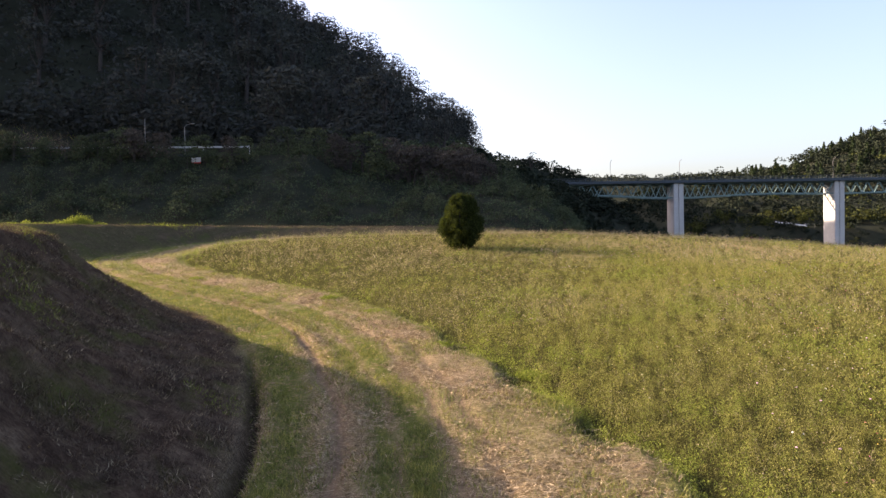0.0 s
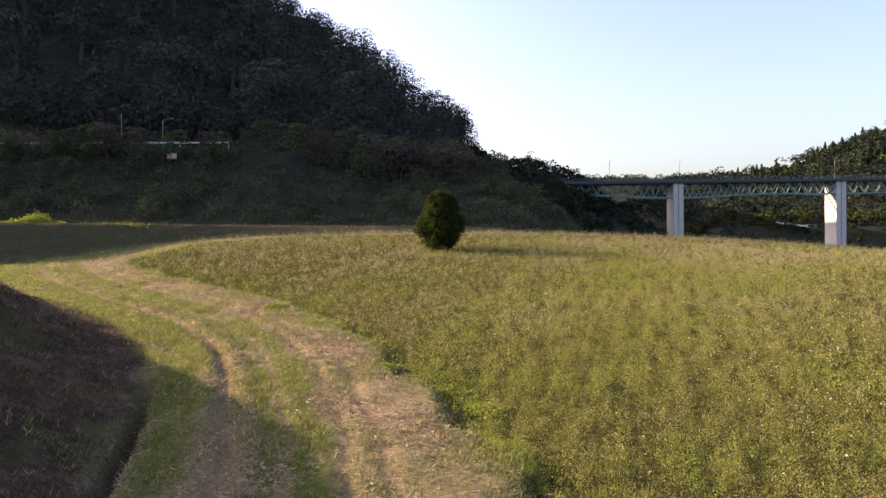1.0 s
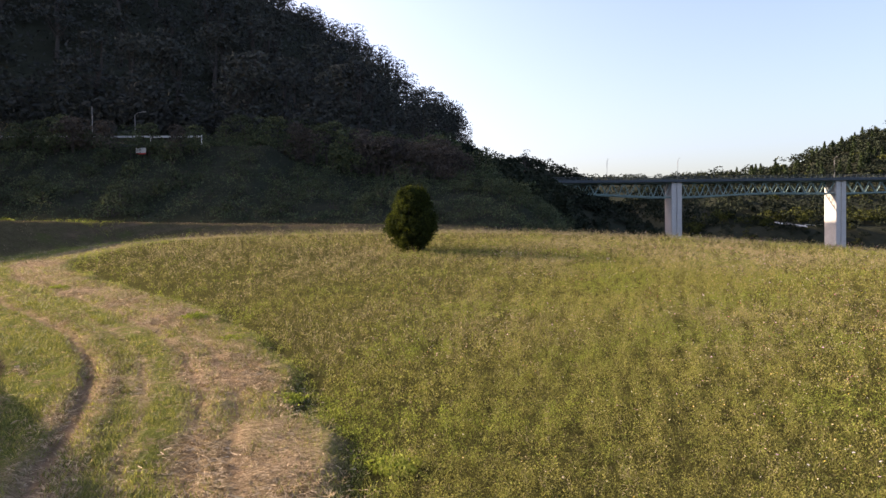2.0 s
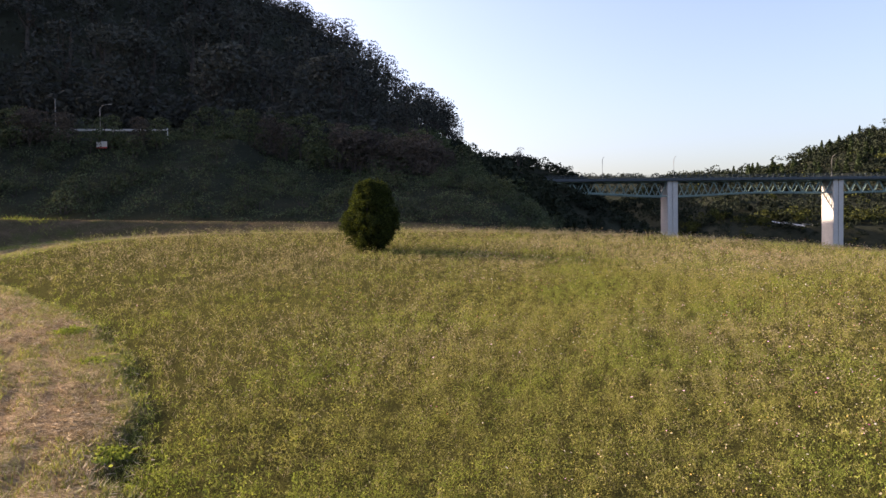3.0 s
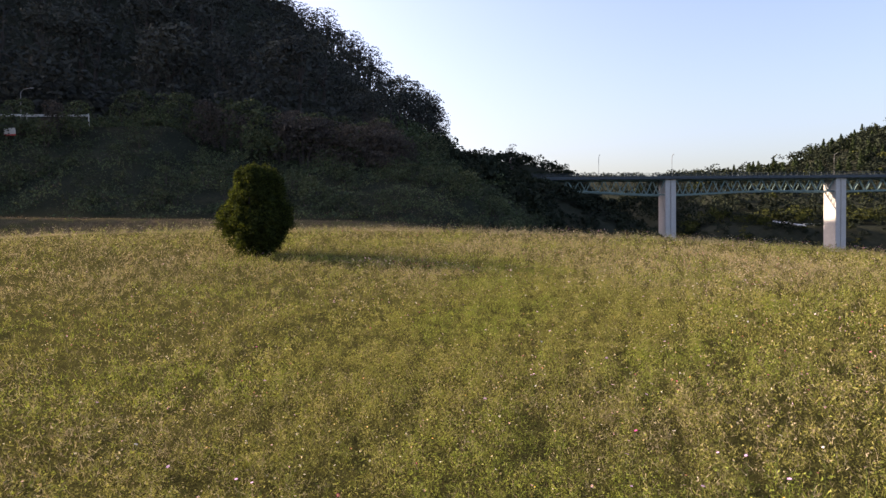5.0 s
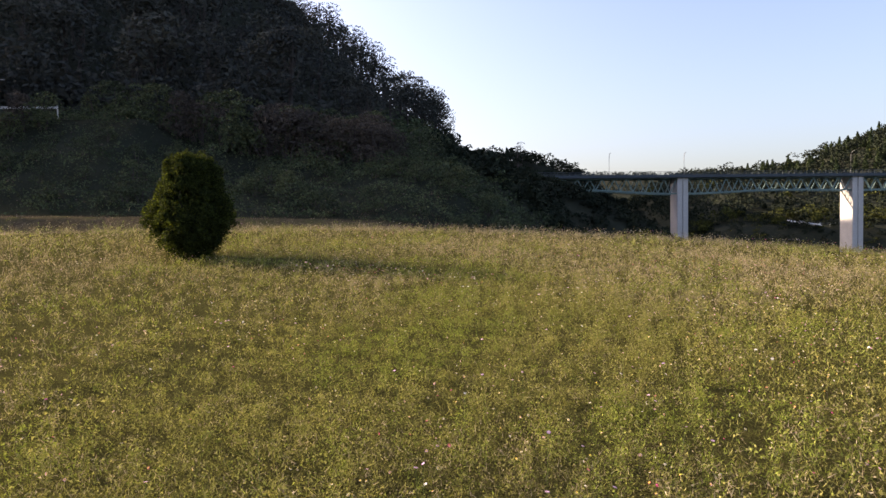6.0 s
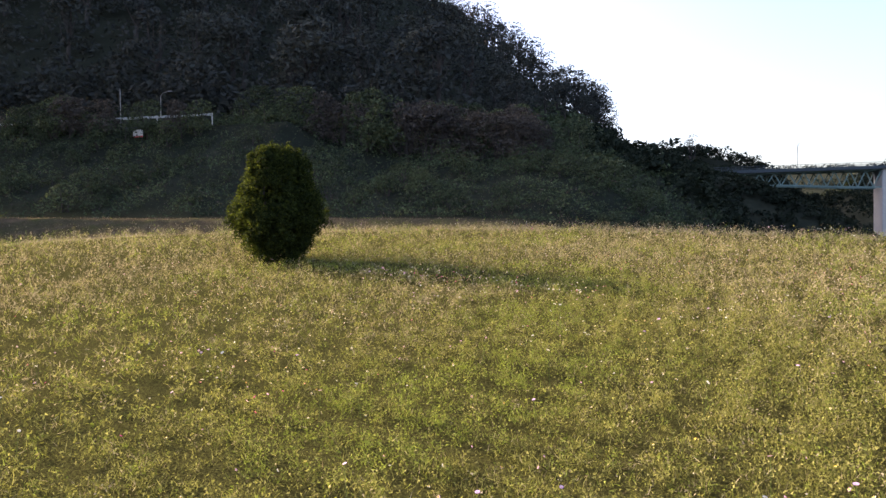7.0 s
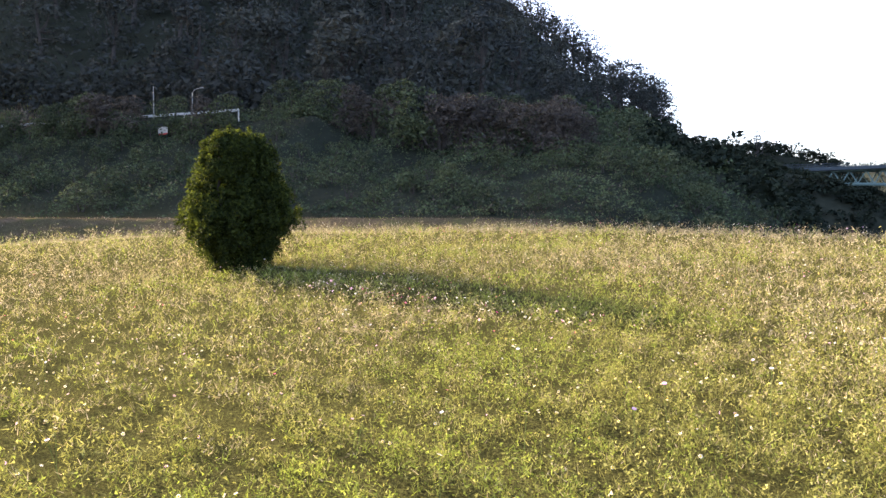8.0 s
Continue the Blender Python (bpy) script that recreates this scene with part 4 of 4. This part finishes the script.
def build_shrubs():
    rng = np.random.default_rng(29)
    kinds = [make_shrub(rng, 1.7, 1.5, M_SHRUB, "tangled green shrub on the shaded slope") for _ in range(3)]
    kinds += [make_shrub(rng, 2.4, 1.7, M_SHRUB, "rounded green shrub on the shaded slope") for _ in range(2)]
    rus = [make_shrub(rng, 2.8, 1.8, M_RUSSET, "russet leafless-looking shrub beside the hill road") for _ in range(2)]
    for _ in range(210):
        x, y = rng.uniform(-48, 20), 51.5 + 9.5 * rng.random() ** 1.3
        place(kinds[rng.integers(5)], x, y, rng, 0.35, 0.85, 0.2)
    for _ in range(46):
        x = rng.uniform(-46, -24)
        place((kinds + rus)[rng.integers(7)], x, 60.3 + 0.05 * (x + 20) + rng.uniform(-1.0, 0.6), rng, 0.5, 0.95, 0.2)
    # dense rounded shrubs along the road, tallest where the road ends
    domes = [make_shrub(rng, 3.0, 1.75, m, label, 95, 0.095, 14) for m, label in (
        (M_SHRUB, "dense rounded dark green shrub beside the hill road"), (M_SHRUB, "dense rounded dark green shrub beside the hill road"),
        (M_RUSSET, "dense rounded russet-grey shrub beside the hill road"), (M_RUSSET, "dense rounded russet-grey shrub beside the hill road"))]
    for x, s, k in ((-45.5, 0.5, 1), (-42.5, 0.6, 2), (-37.6, 1.0, 1), (-36.4, 0.8, 0), (-33.9, 0.5, 0), (-30.4, 0.7, 1), (-29.2, 0.8, 0), (-27.6, 0.95, 0), (-26.2, 0.9, 3), (-24.3, 0.85, 2), (-20.6, 0.85, 0), (-18.0, 0.8, 2), (-17.0, 0.75, 1), (-15.4, 0.85, 1), (-13.9, 0.95, 0), (-12.6, 0.9, 1), (-11.2, 1.0, 0), (-9.6, 1.05, 2), (-8.4, 0.9, 2), (-7.0, 1.3, 0), (-5.6, 1.25, 1), (-4.2, 1.15, 3), (-2.8, 1.2, 2), (-1.4, 1.2, 3), (0.2, 1.1, 3), (1.6, 1.05, 2), (3.0, 0.95, 3), (4.2, 0.8, 3)):
        place(domes[k], x, (59.5 if x < -16 else 62.6) + 0.06 * (x + 18) + rng.uniform(-0.3, 0.3), rng, s * 1.12, s * 1.18, 0.3)
    for _ in range(26):
        x, y = rng.uniform(-13, 4.5), rng.uniform(66, 73)
        place((domes + rus)[rng.integers(6)], x, y, rng, 0.95, 1.25, 0.4)
    # the large soft-leaved shrub where the slope turns down to the valley
    big = make_shrub(rng, 4.1, 2.9, M_SHRUB, "large spreading green shrub at the end of the slope", 110, 0.1, 26)
    z = float(land_z(np.array([6.1]), np.array([68.6]))[0])
    big.matrix_basis = pose(6.1, 68.6, z - 0.5)
    retire(domes)
    for _ in range(120):
        x, y = rng.uniform(3, 38), rng.uniform(58, 160)
        z = land_z(np.array([x]), np.array([y]))[0]
        if z > -5 and not (y < 75 and x > 16):
            place(kinds[rng.integers(5)], x, y, rng, 0.7, 1.25, 0.4)
    retire(kinds + rus)
    # herbs and vines that cover the slope between the shrubs
    x, y = scatter(125000, -56, 24, 50.0, 67, rng)
    x2, y2 = scatter(22000, -2, 44, 66.0, 150, rng)
    x, y = np.append(x, x2), np.append(y, y2)
    z, marks, *_ = land(x, y)
    t = 0.5 + 0.5 * wave_noise(x, y, 1.3, 71, 3)
    keep = (marks["wild"] > 0.3) & (rng.random(len(x)) < 0.2 + 1.1 * t)
    x, y, z, t = x[keep], y[keep], z[keep], t[keep]
    # they heap up into hummocks with hollows between
    heap = np.clip(0.3 + 1.6 * wave_noise(x, y, 1.7, 73, 2), 0, 1.5) + 0.3 * t
    p = np.column_stack((x, y, z + heap * rng.uniform(0.35, 1.0, len(x)) + 0.15 * rng.random(len(x))))
    v, q = specks(p, (0.07 + 0.006 * np.maximum(p[:, 1] - 62, 0)) * rng.uniform(0.6, 1.4, len(p)), rng, 0.7)
    stuff("slope_plants", [(v, q, None, (rng.random(len(p)) < 0.03).astype(int))], [M_SLOPE, M_RUSSET], "rank green vines and herbs over the shaded slope", "undergrowth")


def build_far_woods():
    rng = np.random.default_rng(37)
    ps, sz, mi = [], [], []
    # (trees, plan, crown radius, lobes and leaves of a crown, leaf, share of crowns painted yellowish as sunlit)
    for n, (x0, x1, y0, y1), size, lobes, m, leaf, pale in (
            (760, (84, 300, 296, 430), 3.7, 3, 24, 0.75, 0.03), (70, (92, 178, 283, 297), 3.2, 5, 30, 0.5, 0.55), (90, (165, 260, 283, 300), 3.4, 5, 30, 0.5, 0.6),
            (260, (85, 215, 257, 278), 1.5, 3, 20, 0.35, 0.06), (300, (-20, 150, 400, 540), 4.6, 1, 26, 1.3, 0.0), (520, (-14, 84, 264, 300), 2.4, 2, 20, 0.6, 0.0),
            (300, (200, 900, 1100, 1550), 8.5, 1, 40, 2.0, 0.0), (700, (5, 46, 78, 186), 1.5, 2, 24, 0.34, 0.0), (1900, (-4, 74, 182, 258), 1.5, 1, 18, 0.6, 0.0)):
        x, y = scatter(n, x0, x1, y0, y1, rng)
        z = land_z(x, y)
        s = size * rng.uniform(0.7, 1.25, n)
        low = rng.random(n) < pale
        for _ in range(lobes):
            c = np.stack((x, y, z), -1) + rng.normal(size=(n, 3)) * s[:, None] * (0.55, 0.55, 0.3) * (lobes > 1)
            c[:, 2] += 0.75 * s * (lobes > 1)
            r = s * (0.62 if lobes > 1 else 1.0)
            d = rng.normal(size=(n, m, 3))
            d /= np.linalg.norm(d, axis=2)[..., None]
            d[..., 2] = np.abs(d[..., 2]) * 1.0 - 0.15
            p = c[:, None, :] + d * r[:, None, None] * rng.uniform(0.75, 1.05, (n, m, 1))
            ps.append(p.reshape(-1, 3))
            sz.append(np.full(n * m, leaf))
            mi.append(np.repeat(low.astype(int), m))
    p = np.concatenate(ps)
    v, q = specks(p, np.concatenate(sz) * rng.uniform(0.6, 1.3, len(p)), rng, 0.8)
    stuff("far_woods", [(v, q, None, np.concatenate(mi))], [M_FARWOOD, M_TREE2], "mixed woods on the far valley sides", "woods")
    cedars = [make_cedar(rng, h) for h in (11, 13, 15)]
    for k in range(105):
        x = rng.uniform(172, 232) if k < 60 else rng.uniform(225, 292)
        place(cedars[rng.integers(3)], x, 400 + rng.uniform(-45, 15), rng, 0.4, 0.75, 0.8)
    retire(cedars)


# ---- bridge ----
def build_bridge():
    bridge = tagged(new("truss_bridge"), "long green steel deck truss bridge on tall pale concrete piers", "bridge")
    Y, TOP = 250.0, 20.9
    PIERS = (27.0, 84.5, 142.0, 199.5, 257.0)

    def depth(x):
        return 3.1 + 1.9 * math.exp(-((x - 84.5) / 26) ** 2) + 1.1 * math.exp(-((x - 142) / 26) ** 2) + 1.5 * math.exp(-((x - 199.5) / 26) ** 2)

    bm = bmesh.new()
    box(bm, 145, Y, TOP - 0.25, 262, 9.0, 0.5, 0.05)
    for s in (-1, 1):
        box(bm, 145, Y + s * 4.4, TOP - 0.5, 262, 0.25, 1.0, 0.04)
    part("deck", bm, M_DECK, bridge, "dark concrete and steel road deck")
    for s in (-1, 1):
        bm = bmesh.new()
        box(bm, 145, Y + s * 4.35, TOP + 1.0, 262, 0.1, 0.1)
        box(bm, 145, Y + s * 4.35, TOP + 0.55, 262, 0.08, 0.08)
        for k in range(132):
            box(bm, 15 + 2 * k, Y + s * 4.35, TOP + 0.5, 0.09, 0.09, 1.0)
        part("railing", bm, M_DECK, bridge)
    step = 4.1
    n = 63
    for s in (-1, 1):
        yy = Y + s * 2.9
        up = bmesh.new()
        beam(up, (15, yy, TOP - 1.15), (275, yy, TOP - 1.15), 0.35, 0.4)
        part("top_chord", up, M_STEEL, bridge)
        low = bmesh.new()
        xs = [15 + step * k for k in range(n + 1)]
        rings = [[low.verts.new((a, yy + sy, TOP - 1.2 - depth(a) + sz)) for sy, sz in ((-0.2, -0.22), (0.2, -0.22), (0.2, 0.22), (-0.2, 0.22))] for a in xs]
        for ra, rb in zip(rings, rings[1:]):
            for c in range(4):
                low.faces.new((ra[c], rb[c], rb[(c + 1) % 4], ra[(c + 1) % 4]))
        part("bottom_chord", low, M_STEEL, bridge)
        for k, (a, b) in enumerate(zip(xs, xs[1:])):
            web = bmesh.new()
            m = (a + b) / 2
            beam(web, (a, yy, TOP - 1.2 - depth(a)), (m, yy, TOP - 1.2), 0.26, 0.28)
            beam(web, (m, yy, TOP - 1.2), (b, yy, TOP - 1.2 - depth(b)), 0.26, 0.28)
            part("truss_web", web, M_STEEL, bridge)
    for x in PIERS[1:]:
        pier = bmesh.new()
        zt = TOP - 1.0
        zb = -12.0
        box(pier, x - 0.95, Y, (zt + zb) / 2, 1.7, 7.4, zt - zb, 0.12)
        box(pier, x + 0.95, Y, (zt + zb) / 2, 1.7, 7.4, zt - zb, 0.12)
        box(pier, x, Y + 0.15, (zt + zb) / 2, 0.4, 6.9, zt - zb - 0.2)
        part("pier", pier, M_CONCRETE, bridge, "pale concrete pier in two shafts")
    for x in (62.0, 87.5, 144.0, 200.0):
        lamp = tagged(new("street_lamp"), "tall thin grey street lamp on the bridge deck", "street lamp", "lamps on the bridge")
        lamp.matrix_basis = pose(x, Y + 4.0, TOP - 0.02)
        bm = bmesh.new()
        tube(bm, [(0, 0, 0), (0, 0, 6.5), (0, -0.4, 7.6), (0, -1.4, 8.0)], [0.12, 0.09, 0.07, 0.06], 6)
        part("pole", bm, M_GALV, lamp)
        bm = bmesh.new()
        box(bm, 0, -1.7, 8.0, 0.25, 0.7, 0.14, 0.03)
        part("lamp_head", bm, M_GALV, lamp)


# ---- the hill road ----
def build_road():
    bm = bmesh.new()
    pts = [(x, 62.6 + 0.07 * (x + 15)) for x in np.arange(-73, -13, 4.0)]
    zs = [9.98 for p in pts]
    rows = []
    for (x, y), z in zip(pts, zs):
        rows.append([bm.verts.new(p) for p in ((x, y - 1.6, z), (x, y + 1.8, z), (x, y + 1.8, z - 0.2), (x, y - 1.6, z - 0.2))])
    for a, b in zip(rows, rows[1:]):
        for k in range(4):
            bm.faces.new((a[k], a[(k + 1) % 4], b[(k + 1) % 4], b[k]))
    bmesh.ops.recalc_face_normals(bm, faces=bm.faces)
    me = bpy.data.meshes.new("road")
    bm.to_mesh(me)
    bm.free()
    me.materials.append(M_ASPHALT)
    tagged(new("road", me), "narrow asphalt road along the foot of the hill", "road", kind="structure")
    rail = tagged(new("guardrail"), "long white steel guardrail beside the hill road", "guardrail")
    for (x, y), z in zip(pts, zs):
        bm = bmesh.new()
        tube(bm, [(x, y - 1.3, z - 0.1), (x, y - 1.3, z + 0.75)], [0.045, 0.045], 8)
        part("post", bm, M_RAIL, rail)
    for (p, q), (za, zb) in zip(zip(pts, pts[1:]), zip(zs, zs[1:])):
        bm = bmesh.new()
        for dz, dy in ((0.66, 0.0), (0.61, 0.02), (0.56, 0.0)):
            beam(bm, (p[0], p[1] - 1.38 - dy, za + dz), (q[0], q[1] - 1.38 - dy, zb + dz), 0.03, 0.052)
        part("beam", bm, M_RAIL, rail)


def build_sign():
    x, y = -20.9, 58.8
    z = float(land_z(np.array([x]), np.array([y]))[0])
    sign = tagged(new("sign"), "small white notice board with a red lower band on the slope", "sign")
    sign.matrix_basis = pose(x, y, z, 0, 0, -10)
    t = 9.15 - z
    for dx in (-0.3, 0.3):
        bm = bmesh.new()
        tube(bm, [(dx, 0.04, -0.2), (dx, 0.04, t + 0.2)], [0.016, 0.016], 8)
        part("post", bm, M_DECK, sign)
    bm = bmesh.new()
    box(bm, 0, 0, t + 0.1, 0.86, 0.03, 0.4, 0.01)
    part("board", bm, M_RAIL, sign, "white board")
    bm = bmesh.new()
    box(bm, 0, 0, t - 0.15, 0.86, 0.03, 0.1, 0.01)
    part("band", bm, M_RED, sign, "red band")


def build_poles():
    for x, y, h, arm in ((-28.5, 66.5, 4.2, 0), (-24.5, 66.0, 3.4, 1)):
        z = float(land_z(np.array([x]), np.array([y]))[0])
        pole = tagged(new("road_lamp" if arm else "utility_pole"), "thin grey pole with a short lamp arm by the road" if arm else "plain grey utility pole by the road", "lamp" if arm else "pole")
        pole.matrix_basis = pose(x, y, z)
        bm = bmesh.new()
        tube(bm, [(0, 0, -0.3), (0, 0, h)], [0.04, 0.03], 8)
        part("pole", bm, M_GALV, pole)
        if arm:
            bm = bmesh.new()
            tube(bm, [(0, 0, h - 0.05), (0.2, 0, h + 0.2), (0.7, 0, h + 0.3)], [0.025, 0.02, 0.02], 6)
            box(bm, 0.85, 0, h + 0.29, 0.3, 0.12, 0.07, 0.02)
            part("lamp_arm", bm, M_GALV, pole)


def build_weeds():
    """Tall bright weeds on top of the far bank, and green tufts at the edge of the track."""
    rng = np.random.default_rng(53)
    for x, y, h, n in ((-22.4, 42.2, 0.95, 200), (-22.9, 42.1, 0.6, 150), (-21.9, 42.2, 0.8, 150), (-23.6, 42.2, 0.45, 120), (-24.6, 42.2, 0.35, 120), (-25.5, 42.2, 0.4, 120), (-26.4, 42.3, 0.35, 110), (-21.0, 42.2, 0.32, 80), (-3.6, 21.9, 0.16, 150), (1.75, 13.6, 0.2, 150), (-0.1, 15.9, 0.14, 110), (-9.5, 26.6, 0.12, 110), (-2.0, 19.7, 0.13, 90)):
        z = float(land_z(np.array([x]), np.array([y]))[0])
        wide = 0.3 if h < 0.3 else 0.45
        a, u = rng.uniform(0, 2 * np.pi, n), np.sqrt(rng.random(n))
        p = np.column_stack((wide * u * np.cos(a), wide * u * np.sin(a), np.zeros(n)))
        hh = h * rng.uniform(0.5, 1.1, n) * (1 - 0.5 * u)
        v, q, t = blades(p, hh, np.full(n, 0.02), rng.uniform(0.1, 0.5, n), rng)
        k = np.repeat(np.arange(n), 3)
        m = len(k)
        lp = p[k] + np.column_stack((rng.normal(0, 0.05, (m, 2)), hh[k] * rng.uniform(0.3, 1.05, m)))
        lv, lq = specks(lp, (0.03 if h < 0.3 else 0.05) * rng.uniform(0.6, 1.4, m), rng, 0.7)
        weed = stuff("weed_clump", [(v, q, t, 0), (lv, lq, None, 0)], [M_LUSH], "clump of bright green leafy weeds beside the track" if h < 0.3 else "tall sunlit yellow-green weeds on the bank", "weeds")
        weed.matrix_basis = pose(x, y, z - 0.02, 0, 0, rng.uniform(0, 360))


def build_far_bank():
    """Pale fallen slabs and a low rail on the far river bank under the bridge."""
    slabs = tagged(new("concrete_slabs"), "pale concrete slabs lying on the far river bank", "concrete slab")
    z = float(land_z(np.array([139.0]), np.array([278.0]))[0])
    slabs.matrix_basis = pose(139.0, 277.0, z + 0.4)
    for dx, dy, dz, L, tilt in ((-2.0, 0, 1.2, 6, 9), (1.5, -1.2, 0.8, 5.5, 12), (3.5, -2.4, 0.3, 5, 7)):
        bm = bmesh.new()
        box(bm, dx, dy, dz, L, 1.8, 0.3, 0.05, pose(0, 0, 0, 18, tilt, 0))
        part("slab", bm, M_CONCRETE, slabs)
    rail = tagged(new("bank_rail"), "low pale rail along the far river bank", "rail")
    rail.matrix_basis = pose(150.0, 278.0, float(land_z(np.array([150.0]), np.array([278.0]))[0]))
    bm = bmesh.new()
    box(bm, 4, 0, 1.1, 16, 0.15, 0.25, 0.03)
    part("rail", bm, M_RAIL, rail)
    for k in range(5):
        bm = bmesh.new()
        box(bm, -3.6 + 3.8 * k, 0, 0.4, 0.2, 0.14, 1.4, 0.02)
        part("post", bm, M_RAIL, rail)


build_bush()
build_forest()
build_shrubs()
build_far_woods()
build_bridge()
build_road()
build_sign()
build_poles()
build_weeds()
build_far_bank()
build_track_grass()
build_bank_grass()
build_meadow()
build_flowers()
build_near_cosmos()
